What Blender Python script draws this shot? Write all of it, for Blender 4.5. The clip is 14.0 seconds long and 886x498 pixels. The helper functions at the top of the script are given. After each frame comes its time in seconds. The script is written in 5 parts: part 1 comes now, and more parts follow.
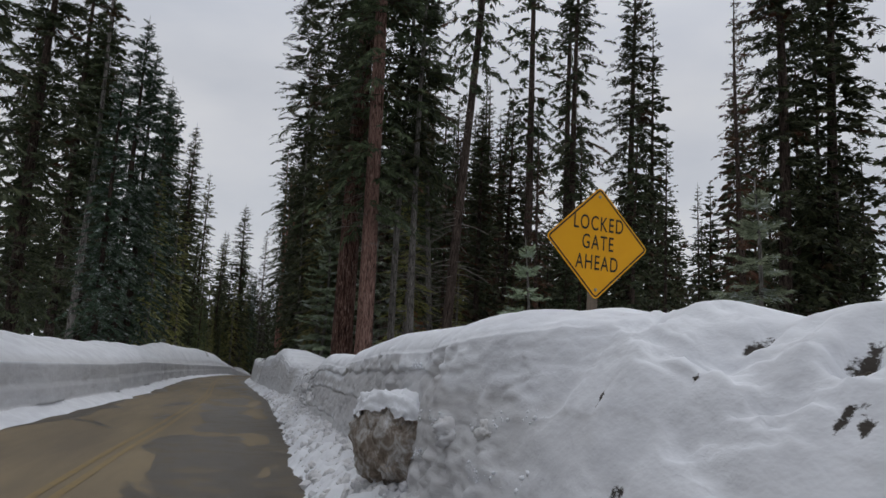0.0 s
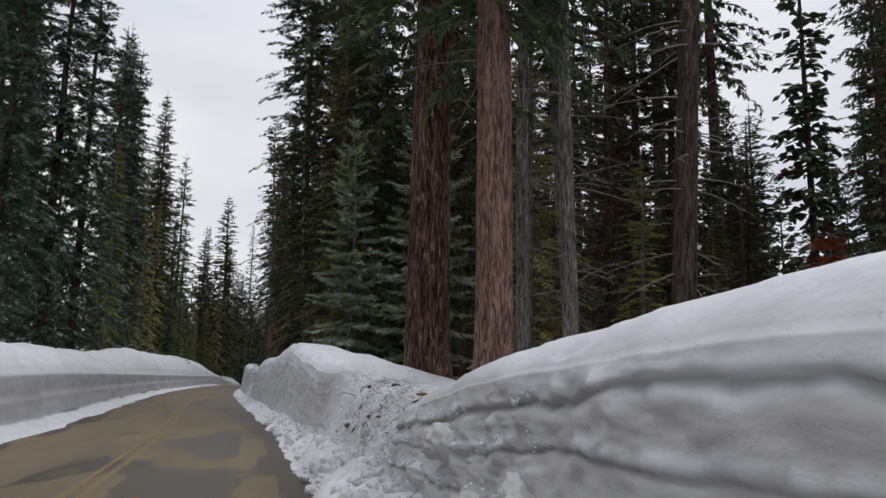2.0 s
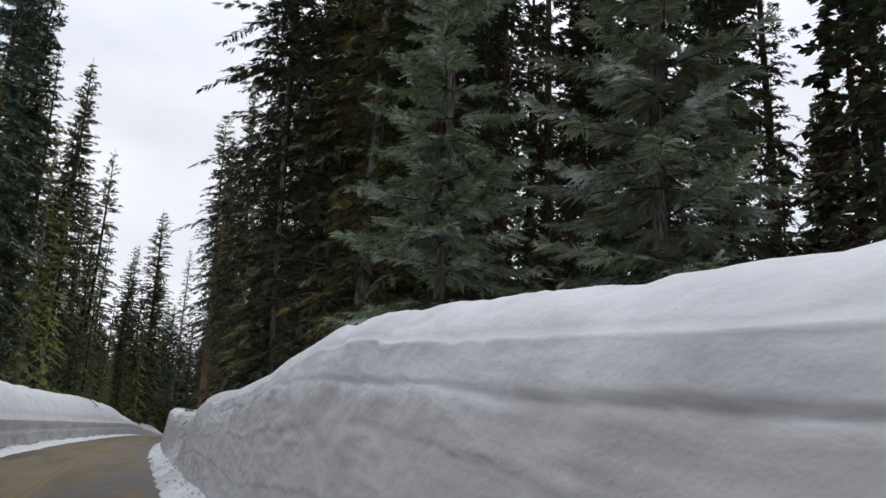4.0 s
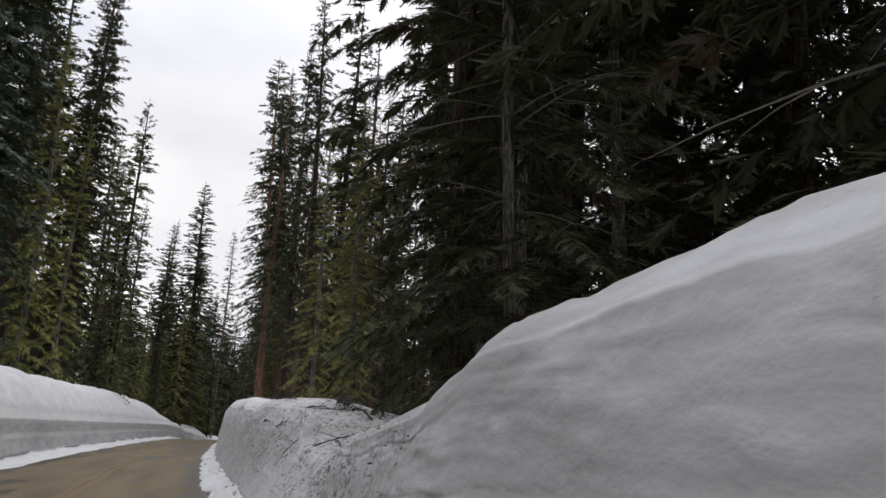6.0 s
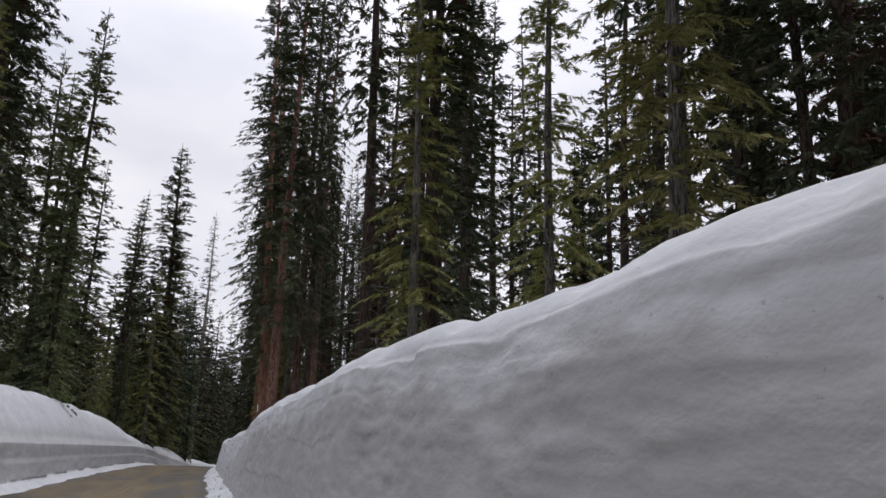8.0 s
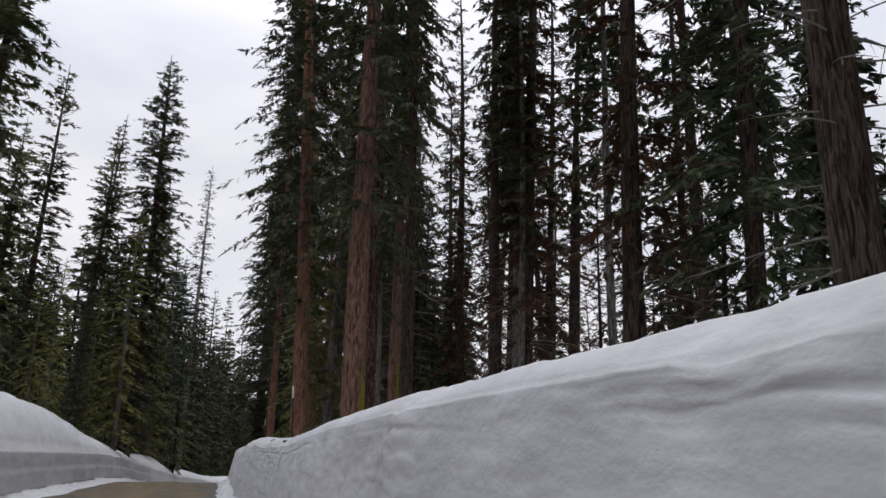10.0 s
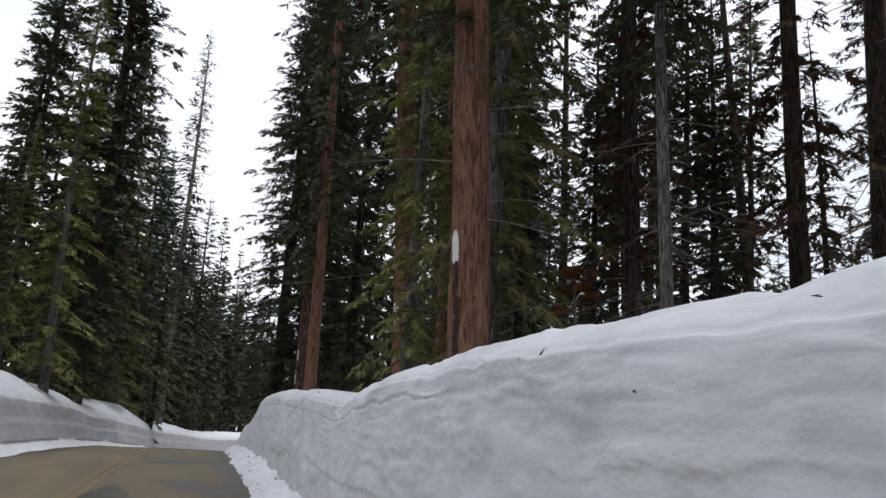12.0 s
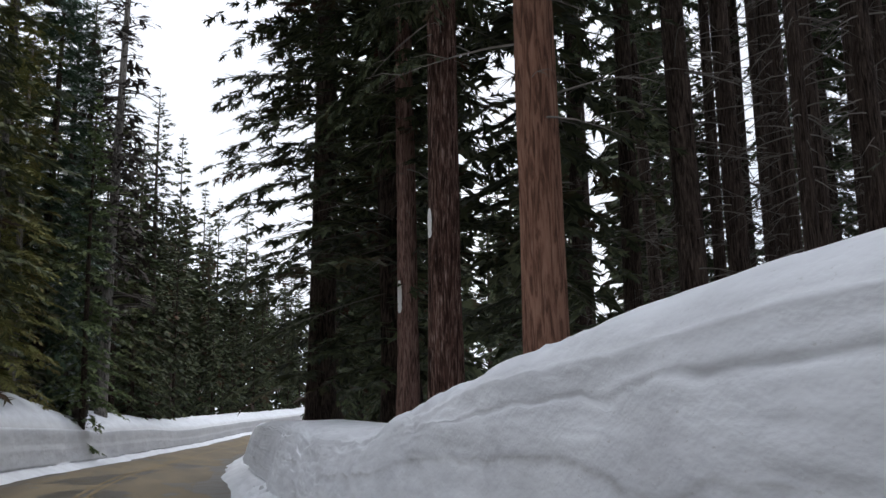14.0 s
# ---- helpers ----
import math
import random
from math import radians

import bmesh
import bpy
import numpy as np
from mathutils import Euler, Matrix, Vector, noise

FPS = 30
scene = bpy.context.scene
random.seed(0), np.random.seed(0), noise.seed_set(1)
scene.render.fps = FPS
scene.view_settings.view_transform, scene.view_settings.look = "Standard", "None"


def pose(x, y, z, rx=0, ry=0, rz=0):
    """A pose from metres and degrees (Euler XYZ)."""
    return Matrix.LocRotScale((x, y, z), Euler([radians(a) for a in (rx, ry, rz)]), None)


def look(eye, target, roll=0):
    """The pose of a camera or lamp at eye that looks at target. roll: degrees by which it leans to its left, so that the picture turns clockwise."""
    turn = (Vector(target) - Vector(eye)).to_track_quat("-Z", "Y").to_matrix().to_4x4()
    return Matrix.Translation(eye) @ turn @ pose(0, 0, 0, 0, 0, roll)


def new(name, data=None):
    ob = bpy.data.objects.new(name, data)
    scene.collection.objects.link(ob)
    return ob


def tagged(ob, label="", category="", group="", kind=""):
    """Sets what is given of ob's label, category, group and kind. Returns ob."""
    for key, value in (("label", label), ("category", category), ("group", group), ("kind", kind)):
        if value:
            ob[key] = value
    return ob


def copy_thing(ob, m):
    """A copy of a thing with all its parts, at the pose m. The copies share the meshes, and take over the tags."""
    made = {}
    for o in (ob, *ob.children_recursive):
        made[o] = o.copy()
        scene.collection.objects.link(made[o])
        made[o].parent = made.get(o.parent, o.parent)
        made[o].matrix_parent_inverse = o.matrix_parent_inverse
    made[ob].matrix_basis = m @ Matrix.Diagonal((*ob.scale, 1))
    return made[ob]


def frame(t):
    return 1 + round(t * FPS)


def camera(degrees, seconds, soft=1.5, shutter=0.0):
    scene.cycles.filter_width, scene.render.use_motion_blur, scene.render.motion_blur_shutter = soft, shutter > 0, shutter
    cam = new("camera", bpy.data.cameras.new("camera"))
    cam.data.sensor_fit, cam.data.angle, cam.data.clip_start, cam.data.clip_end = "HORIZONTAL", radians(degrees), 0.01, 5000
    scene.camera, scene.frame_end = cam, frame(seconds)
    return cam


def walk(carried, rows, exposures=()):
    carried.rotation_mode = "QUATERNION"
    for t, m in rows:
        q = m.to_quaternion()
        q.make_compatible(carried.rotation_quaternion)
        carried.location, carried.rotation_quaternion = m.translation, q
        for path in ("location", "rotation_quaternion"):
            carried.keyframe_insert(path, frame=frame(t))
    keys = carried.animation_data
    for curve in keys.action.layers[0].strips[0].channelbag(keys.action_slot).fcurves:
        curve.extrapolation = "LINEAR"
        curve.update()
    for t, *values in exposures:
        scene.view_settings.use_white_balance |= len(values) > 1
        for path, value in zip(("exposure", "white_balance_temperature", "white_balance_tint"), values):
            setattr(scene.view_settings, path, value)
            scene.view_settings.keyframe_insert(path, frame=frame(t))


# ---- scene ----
# camera: one lens for the whole drive; rows of seconds, eye, yaw, pitch, roll
cam = camera(59.19, 14.0)
ROWS = [
    (0, 0.000, 0.000, 1.492, -14.74, 9.37, 2.97),
    (0.5, -0.064, 4.598, 1.562, -17.62, 9.69, 1.21),
    (1, 0.025, 8.654, 1.549, -17.05, 9.11, 0.23),
    (1.5, 0.193, 13.005, 1.499, -15.61, 9.01, 0.55),
    (2, 0.440, 17.865, 1.497, -15.76, 9.53, 0.99),
    (2.5, 0.616, 23.055, 1.490, -16.38, 10.87, 2.26),
    (3, 0.767, 28.102, 1.580, -16.99, 11.38, 0.91),
    (3.5, 0.941, 33.320, 1.629, -18.16, 12.48, 1.56),
    (4, 1.152, 38.578, 1.608, -20.14, 13.56, 2.67),
    (6.5, 0.851, 63.558, 1.556, -17.27, 13.60, 2.85),
    (7, 0.740, 69.439, 1.497, -17.48, 13.91, 2.70),
    (7.5, 0.743, 75.497, 1.478, -19.01, 14.47, 1.69),
    (10, 1.555, 105.849, 1.506, -20.50, 15.28, 1.42),
    (10.5, 1.955, 112.592, 1.527, -21.14, 15.75, 1.01),
    (11, 2.323, 118.849, 1.588, -21.75, 15.10, 0.73),
    (11.5, 2.636, 124.542, 1.516, -21.40, 13.14, 3.16),
    (12, 2.950, 130.458, 1.494, -21.49, 12.38, 3.19),
    (12.5, 3.439, 136.895, 1.511, -22.48, 12.35, 1.74),
    (13, 4.161, 143.275, 1.544, -22.98, 11.64, -0.26),
    (13.5, 4.773, 149.737, 1.580, -23.51, 10.27, -1.98),
    (14, 5.520, 156.321, 1.565, -24.32, 9.54, -0.91),
]


def aim(x, y, z, yaw, pitch, roll):
    a, b = radians(yaw), radians(pitch)
    way = Vector((-math.sin(a) * math.cos(b), math.cos(a) * math.cos(b), math.sin(b)))
    eye = Vector((x, y, z))
    return look(eye, eye + way, roll)


walk(cam, [(t, aim(*row)) for t, *row in ROWS], [(0, -0.72, 6450, 9), (1, -0.55, 6500, 9), (2, -0.28, 6600, 10), (3, -0.18, 6750, 10), (4, -0.08, 6500, 9), (6.5, -0.05, 6850, 11), (7.5, -0.16, 6550, 13), (10, -0.2, 6600, 12), (11, -0.05, 6550, 11), (12.5, 0.26, 6400, 9), (14, 0.24, 6300, 9)])

# ---- light: a bright overcast sky, and the weak wide glow of the hidden sun ----
world = bpy.data.worlds.new("overcast_sky")
scene.world = world
world.use_nodes = True
wn, wl = world.node_tree.nodes, world.node_tree.links
wn.clear()
w_out = wn.new("ShaderNodeOutputWorld")
w_bg = wn.new("ShaderNodeBackground")
w_sky = wn.new("ShaderNodeTexSky")
w_sky.sky_type = "NISHITA"
w_sky.sun_disc = False
w_sky.sun_elevation, w_sky.sun_rotation = radians(48), radians(25)
w_geo = wn.new("ShaderNodeTexCoord")
w_map = wn.new("ShaderNodeMapping")
w_map.inputs["Scale"].default_value = (1.0, 1.0, 2.6)
w_noise = wn.new("ShaderNodeTexNoise")
w_noise.inputs["Scale"].default_value = 1.9
w_noise.inputs["Detail"].default_value = 6.0
w_noise.inputs["Roughness"].default_value = 0.48
w_ramp = wn.new("ShaderNodeValToRGB")
w_ramp.color_ramp.elements[0].position = 0.34
w_ramp.color_ramp.elements[0].color = (0.60, 0.63, 0.71, 1)
w_ramp.color_ramp.elements[1].position = 0.66
w_ramp.color_ramp.elements[1].color = (0.88, 0.88, 0.91, 1)
w_sc = wn.new("ShaderNodeVectorMath")
w_sc.operation = "SCALE"
w_sc.inputs["Scale"].default_value = 0.06
w_mix = wn.new("ShaderNodeMix")
w_mix.data_type = "RGBA"
w_mix.inputs[0].default_value = 0.9
wl.new(w_geo.outputs["Generated"], w_map.inputs["Vector"])
wl.new(w_map.outputs["Vector"], w_noise.inputs["Vector"])
wl.new(w_noise.outputs["Fac"], w_ramp.inputs["Fac"])
wl.new(w_sky.outputs["Color"], w_sc.inputs[0])
wl.new(w_sc.outputs["Vector"], w_mix.inputs[6])
wl.new(w_ramp.outputs["Color"], w_mix.inputs[7])
w_sep = wn.new("ShaderNodeSeparateXYZ")
wl.new(w_geo.outputs["Generated"], w_sep.inputs[0])
w_up = wn.new("ShaderNodeMapRange")
w_up.inputs["From Min"].default_value, w_up.inputs["From Max"].default_value = 0.35, 1.0
w_up.inputs["To Min"].default_value, w_up.inputs["To Max"].default_value = 1.22, 2.45
wl.new(w_sep.outputs["Z"], w_up.inputs["Value"])
w_grad = wn.new("ShaderNodeVectorMath")
w_grad.operation = "SCALE"
wl.new(w_mix.outputs[2], w_grad.inputs[0])
wl.new(w_up.outputs["Result"], w_grad.inputs["Scale"])
wl.new(w_grad.outputs["Vector"], w_bg.inputs["Color"])
w_bg.inputs["Strength"].default_value = 1.05
wl.new(w_bg.outputs["Background"], w_out.inputs["Surface"])

sun_data = bpy.data.lights.new("sun", "SUN")
sun_data.energy, sun_data.angle, sun_data.color = 0.6, radians(30), (1.0, 0.97, 0.92)
sun = new("sun", sun_data)
sun.matrix_world = look((0, 0, 60), (-14, -30, 12))
scene.view_settings.exposure = 0.0


# ---- materials ----
def material(name, rough=0.8, spec=0.3):
    m = bpy.data.materials.new(name)
    m.use_nodes = True
    b = m.node_tree.nodes["Principled BSDF"]
    b.inputs["Roughness"].default_value = rough
    b.inputs["Specular IOR Level"].default_value = spec
    return m, m.node_tree.nodes, m.node_tree.links, b


def coords(n, l, scale=(1, 1, 1)):
    c = n.new("ShaderNodeTexCoord")
    m = n.new("ShaderNodeMapping")
    m.inputs["Scale"].default_value = scale
    l.new(c.outputs["Object"], m.inputs["Vector"])
    return m.outputs["Vector"]


def noise_tex(n, l, vec, scale, detail=4.0, rough=0.55, distort=0.0):
    t = n.new("ShaderNodeTexNoise")
    t.inputs["Scale"].default_value = scale
    t.inputs["Detail"].default_value = detail
    t.inputs["Roughness"].default_value = rough
    t.inputs["Distortion"].default_value = distort
    l.new(vec, t.inputs["Vector"])
    return t.outputs["Fac"]


def ramp(n, l, fac, stops):
    r = n.new("ShaderNodeValToRGB")
    e = r.color_ramp.elements
    while len(e) < len(stops):
        e.new(0.5)
    for k, (p, c) in enumerate(stops):
        e[k].position, e[k].color = p, (*c, 1)
    l.new(fac, r.inputs["Fac"])
    return r.outputs["Color"]


def mix(n, l, fac, a, b, kind="MIX"):
    m = n.new("ShaderNodeMix")
    m.data_type, m.blend_type = "RGBA", kind
    for sock, v in ((m.inputs[0], fac), (m.inputs[6], a), (m.inputs[7], b)):
        if isinstance(v, (int, float)):
            sock.default_value = v
        elif isinstance(v, tuple):
            sock.default_value = (*v, 1)
        else:
            l.new(v, sock)
    return m.outputs[2]


def math_node(n, l, op, a, b=0.0, clamp=False):
    m = n.new("ShaderNodeMath")
    m.operation, m.use_clamp = op, clamp
    for sock, v in ((m.inputs[0], a), (m.inputs[1], b)):
        if isinstance(v, (int, float)):
            sock.default_value = v
        else:
            l.new(v, sock)
    return m.outputs[0]


def bump(n, l, b, height, strength, dist=0.05):
    k = n.new("ShaderNodeBump")
    k.inputs["Strength"].default_value = strength
    k.inputs["Distance"].default_value = dist
    l.new(height, k.inputs["Height"])
    l.new(k.outputs["Normal"], b.inputs["Normal"])


def snow_material(name, dirt, fresh=(0.77, 0.79, 0.83), grit=(0.24, 0.21, 0.18)):
    """Old spring snow: white grain, grey patches that paint the shade of dents, grey melt layers on cut faces, grit and
    needles.
    """
    m, n, l, b = material(name, 0.7, 0.25)
    v = coords(n, l, (1.0, 0.6, 1.0))
    big = noise_tex(n, l, v, 1.5, 5)
    mott = noise_tex(n, l, v, 3.4, 7, 0.62)
    # grey patches put the soft shade of shallow dents into the colour
    base = mix(n, l, ramp(n, l, big, [(0.44, (0, 0, 0)), (0.64, (0.45, 0.45, 0.45))]), fresh, (0.58, 0.595, 0.64))
    base = mix(n, l, ramp(n, l, mott, [(0.44, (0, 0, 0)), (0.66, (0.4, 0.4, 0.4))]), base, (0.58, 0.59, 0.625))
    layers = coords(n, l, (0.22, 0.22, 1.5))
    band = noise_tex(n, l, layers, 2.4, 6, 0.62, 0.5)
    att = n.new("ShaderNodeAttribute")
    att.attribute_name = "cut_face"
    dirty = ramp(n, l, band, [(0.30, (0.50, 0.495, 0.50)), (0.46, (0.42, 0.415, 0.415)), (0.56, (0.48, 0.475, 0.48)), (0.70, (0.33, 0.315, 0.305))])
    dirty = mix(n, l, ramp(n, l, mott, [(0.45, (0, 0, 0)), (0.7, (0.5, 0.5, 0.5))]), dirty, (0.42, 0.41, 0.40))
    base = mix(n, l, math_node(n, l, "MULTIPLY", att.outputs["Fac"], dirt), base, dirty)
    g = noise_tex(n, l, v, 30.0, 3, 0.7)
    where = noise_tex(n, l, v, 0.7, 3, 0.6)
    spots = math_node(n, l, "MULTIPLY", ramp(n, l, g, [(0.66, (0, 0, 0)), (0.71, (1, 1, 1))]), ramp(n, l, where, [(0.42, (0, 0, 0)), (0.68, (1, 1, 1))]))
    base = mix(n, l, math_node(n, l, "MULTIPLY", spots, 0.6), base, grit)
    att2 = n.new("ShaderNodeAttribute")
    att2.attribute_name = "litter"
    lit = math_node(n, l, "MULTIPLY", ramp(n, l, noise_tex(n, l, v, 14.0, 6, 0.8), [(0.495, (0, 0, 0)), (0.555, (1, 1, 1))]), ramp(n, l, noise_tex(n, l, v, 1.7, 4, 0.6), [(0.36, (0, 0, 0)), (0.6, (1, 1, 1))]))
    base = mix(n, l, math_node(n, l, "MULTIPLY", att2.outputs["Fac"], lit), base, (0.055, 0.045, 0.036))
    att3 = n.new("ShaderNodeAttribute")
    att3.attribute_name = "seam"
    # ragged darker lines where the seam attribute is set
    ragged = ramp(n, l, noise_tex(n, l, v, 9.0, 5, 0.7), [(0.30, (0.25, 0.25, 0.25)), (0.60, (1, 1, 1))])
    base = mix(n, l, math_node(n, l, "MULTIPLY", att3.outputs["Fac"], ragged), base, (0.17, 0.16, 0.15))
    att4 = n.new("ShaderNodeAttribute")
    att4.attribute_name = "hollow"
    torn = noise_tex(n, l, v, 17.0, 5, 0.75)
    base = mix(n, l, ramp(n, l, math_node(n, l, "ADD", att4.outputs["Fac"], math_node(n, l, "MULTIPLY", torn, 0.9)), [(0.88, (0, 0, 0)), (0.98, (1, 1, 1))]), base, (0.040, 0.033, 0.027))
    l.new(base, b.inputs["Base Color"])
    cups = n.new("ShaderNodeTexVoronoi")
    cups.feature = "SMOOTH_F1"
    cups.inputs["Scale"].default_value = 6.0
    l.new(v, cups.inputs["Vector"])
    dents = math_node(n, l, "MULTIPLY", ramp(n, l, cups.outputs["Distance"], [(0.0, (0, 0, 0)), (0.42, (1, 1, 1))]), ramp(n, l, noise_tex(n, l, v, 0.9, 2), [(0.40, (0, 0, 0)), (0.62, (1, 1, 1))]))
    h = math_node(n, l, "ADD", noise_tex(n, l, v, 4.5, 4, 0.55), math_node(n, l, "MULTIPLY", dents, 0.35))
    h = math_node(n, l, "ADD", h, math_node(n, l, "MULTIPLY", noise_tex(n, l, v, 11.0, 4, 0.5), 0.12))
    h = math_node(n, l, "ADD", h, math_node(n, l, "MULTIPLY", noise_tex(n, l, v, 42.0, 3, 0.6), 0.05))
    bump(n, l, b, h, 0.26, 0.08)
    return m


def foliage_material(name, deep, light, rust=0.0, frost=0.0):
    m, n, l, b = material(name, 0.7, 0.08)
    geo = n.new("ShaderNodeNewGeometry")
    obj = n.new("ShaderNodeObjectInfo")
    v = coords(n, l)
    base = mix(n, l, geo.outputs["Random Per Island"], deep, light)
    hue = n.new("ShaderNodeHueSaturation")
    l.new(math_node(n, l, "ADD", math_node(n, l, "MULTIPLY", obj.outputs["Random"], 0.05), 0.475), hue.inputs["Hue"])
    l.new(math_node(n, l, "ADD", math_node(n, l, "MULTIPLY", obj.outputs["Random"], 0.5), 0.75), hue.inputs["Value"])
    l.new(base, hue.inputs["Color"])
    base = hue.outputs["Color"]
    if rust:
        f = ramp(n, l, noise_tex(n, l, v, 0.45, 3, 0.6), [(0.64 - rust * 0.3, (0, 0, 0)), (0.72 - rust * 0.2, (1, 1, 1))])
        base = mix(n, l, f, base, (0.080, 0.040, 0.024))
    if frost:
        f = ramp(n, l, noise_tex(n, l, v, 1.3, 4, 0.7), [(0.52, (0, 0, 0)), (0.66, (1, 1, 1))])
        sep = n.new("ShaderNodeSeparateXYZ")
        l.new(geo.outputs["True Normal"], sep.inputs[0])
        up = math_node(n, l, "ABSOLUTE", sep.outputs["Z"])
        up = ramp(n, l, up, [(0.55, (0, 0, 0)), (0.85, (1, 1, 1))])
        f = math_node(n, l, "MULTIPLY", math_node(n, l, "MULTIPLY", f, up), frost)
        base = mix(n, l, f, base, (0.62, 0.66, 0.68))
    l.new(base, b.inputs["Base Color"])
    return m


def bark_material(name, deep, mid, light, moss=0.0, plate=9.0, flecks=0.25):
    """Furrowed bark: long ragged ridges with dark furrows between them, here and there a pale peeling flake."""
    m, n, l, b = material(name, 0.9, 0.1)
    fine = noise_tex(n, l, coords(n, l, (1, 1, 0.16)), 30.0, 5, 0.7)
    big = noise_tex(n, l, coords(n, l), 0.7, 4)
    ridge = noise_tex(n, l, coords(n, l, (1, 1, 0.13)), plate, 6, 0.62, 1.6)
    furrow = ramp(n, l, ridge, [(0.37, (0, 0, 0)), (0.53, (1, 1, 1))])
    tone = math_node(n, l, "ADD", math_node(n, l, "MULTIPLY", ridge, 0.5), math_node(n, l, "MULTIPLY", fine, 0.55))
    col = ramp(n, l, tone, [(0.36, deep), (0.54, mid), (0.74, light)])
    cell = n.new("ShaderNodeTexVoronoi")
    cell.inputs["Scale"].default_value = plate * 1.3
    l.new(coords(n, l, (1, 1, 0.16)), cell.inputs["Vector"])
    sep = n.new("ShaderNodeSeparateColor")
    l.new(cell.outputs["Color"], sep.inputs[0])
    flake = math_node(n, l, "MULTIPLY", ramp(n, l, sep.outputs[1], [(0.90 - flecks * 0.4, (0, 0, 0)), (0.92 - flecks * 0.35, (1, 1, 1))]), ramp(n, l, cell.outputs["Distance"], [(0.16, (1, 1, 1)), (0.36, (0, 0, 0))]))
    flake = math_node(n, l, "MULTIPLY", flake, ramp(n, l, fine, [(0.40, (0, 0, 0)), (0.56, (0.9, 0.9, 0.9))]))
    col = mix(n, l, furrow, tuple(0.7 * k for k in deep), col)
    col = mix(n, l, flake, col, light)
    col = mix(n, l, math_node(n, l, "MULTIPLY", big, 0.5), col, mid, "MULTIPLY")
    if moss:
        sepx = n.new("ShaderNodeSeparateXYZ")
        l.new(coords(n, l), sepx.inputs[0])
        side = ramp(n, l, sepx.outputs["X"], [(0.20, (0, 0, 0)), (0.27, (1, 1, 1))])
        patch = ramp(n, l, noise_tex(n, l, coords(n, l, (1, 1, 0.5)), 2.2, 5, 0.7), [(0.47, (0, 0, 0)), (0.54, (1, 1, 1))])
        col = mix(n, l, math_node(n, l, "MULTIPLY", math_node(n, l, "MULTIPLY", side, patch), moss), col, (0.21, 0.21, 0.02))
    l.new(col, b.inputs["Base Color"])
    h = math_node(n, l, "ADD", math_node(n, l, "MULTIPLY", furrow, 0.7), math_node(n, l, "MULTIPLY", fine, 0.4))
    bump(n, l, b, h, 0.75, 0.045)
    return m


def road_material():
    """Sanded asphalt: dry tan, dark where melt water stands, with sharp ragged shores."""
    m, n, l, b = material("wet_asphalt", 0.6, 0.25)
    v = coords(n, l)
    fine = noise_tex(n, l, v, 70.0, 4, 0.7)
    sand = mix(n, l, fine, (0.160, 0.124, 0.074), (0.250, 0.198, 0.122))
    wear = noise_tex(n, l, coords(n, l, (1.0, 0.12, 1)), 0.9, 5, 0.6)
    sand = mix(n, l, ramp(n, l, wear, [(0.35, (0, 0, 0)), (0.65, (1, 1, 1))]), sand, (0.135, 0.108, 0.074))
    patch = noise_tex(n, l, coords(n, l, (1.0, 0.30, 1)), 0.42, 6, 0.52, 0.5)
    att = n.new("ShaderNodeAttribute")
    att.attribute_name = "wet"
    damp = math_node(n, l, "ADD", patch, math_node(n, l, "MULTIPLY", att.outputs["Fac"], 0.34))
    wet = ramp(n, l, damp, [(0.60, (0, 0, 0)), (0.615, (1, 1, 1))])
    deep_ = ramp(n, l, noise_tex(n, l, v, 1.6, 5, 0.6), [(0.36, (0.55, 0.55, 0.55)), (0.5, (1, 1, 1))])
    wet = math_node(n, l, "MULTIPLY", wet, deep_)
    col = mix(n, l, math_node(n, l, "MULTIPLY", wet, 0.82), sand, (0.040, 0.034, 0.027))
    grit = ramp(n, l, noise_tex(n, l, v, 28.0, 3, 0.7), [(0.66, (0, 0, 0)), (0.72, (0.6, 0.6, 0.6))])
    col = mix(n, l, grit, col, (0.07, 0.058, 0.045))
    l.new(col, b.inputs["Base Color"])
    r = math_node(n, l, "SUBTRACT", 0.74, math_node(n, l, "MULTIPLY", wet, 0.28))
    l.new(r, b.inputs["Roughness"])
    bump(n, l, b, fine, 0.25, 0.01)
    return m


def plain(name, a, c, rough=0.6, scale=20.0, metal=0.0):
    m, n, l, b = material(name, rough, 0.4)
    v = coords(n, l)
    f = noise_tex(n, l, v, scale, 5, 0.6)
    l.new(mix(n, l, f, a, c), b.inputs["Base Color"])
    b.inputs["Metallic"].default_value = metal
    bump(n, l, b, f, 0.15, 0.01)
    return m


SNOW_CUT = snow_material("ploughed_snow", 0.85)
SNOW_SOFT = snow_material("settled_snow", 0.6)
SNOW_CLOD = snow_material("clod_snow", 0.5, (0.63, 0.625, 0.63), (0.16, 0.13, 0.10))
ROAD = road_material()
YELLOW_LINE = plain("worn_yellow_paint", (0.25, 0.165, 0.045), (0.13, 0.105, 0.065), 0.7, 5)
SIGN_YELLOW = plain("sign_yellow", (0.86, 0.42, 0.006), (0.78, 0.36, 0.006), 0.45, 6)
SIGN_BLACK = plain("sign_black", (0.012, 0.011, 0.01), (0.03, 0.028, 0.026), 0.5, 8)
STEEL = plain("galvanised_steel", (0.30, 0.30, 0.31), (0.44, 0.44, 0.45), 0.5, 16, 0.7)
POST = plain("weathered_post", (0.10, 0.075, 0.055), (0.2, 0.16, 0.12), 0.85, 30)
FIR = foliage_material("dark_fir_needles", (0.025, 0.032, 0.018), (0.105, 0.120, 0.062), 0.22, 0.12)
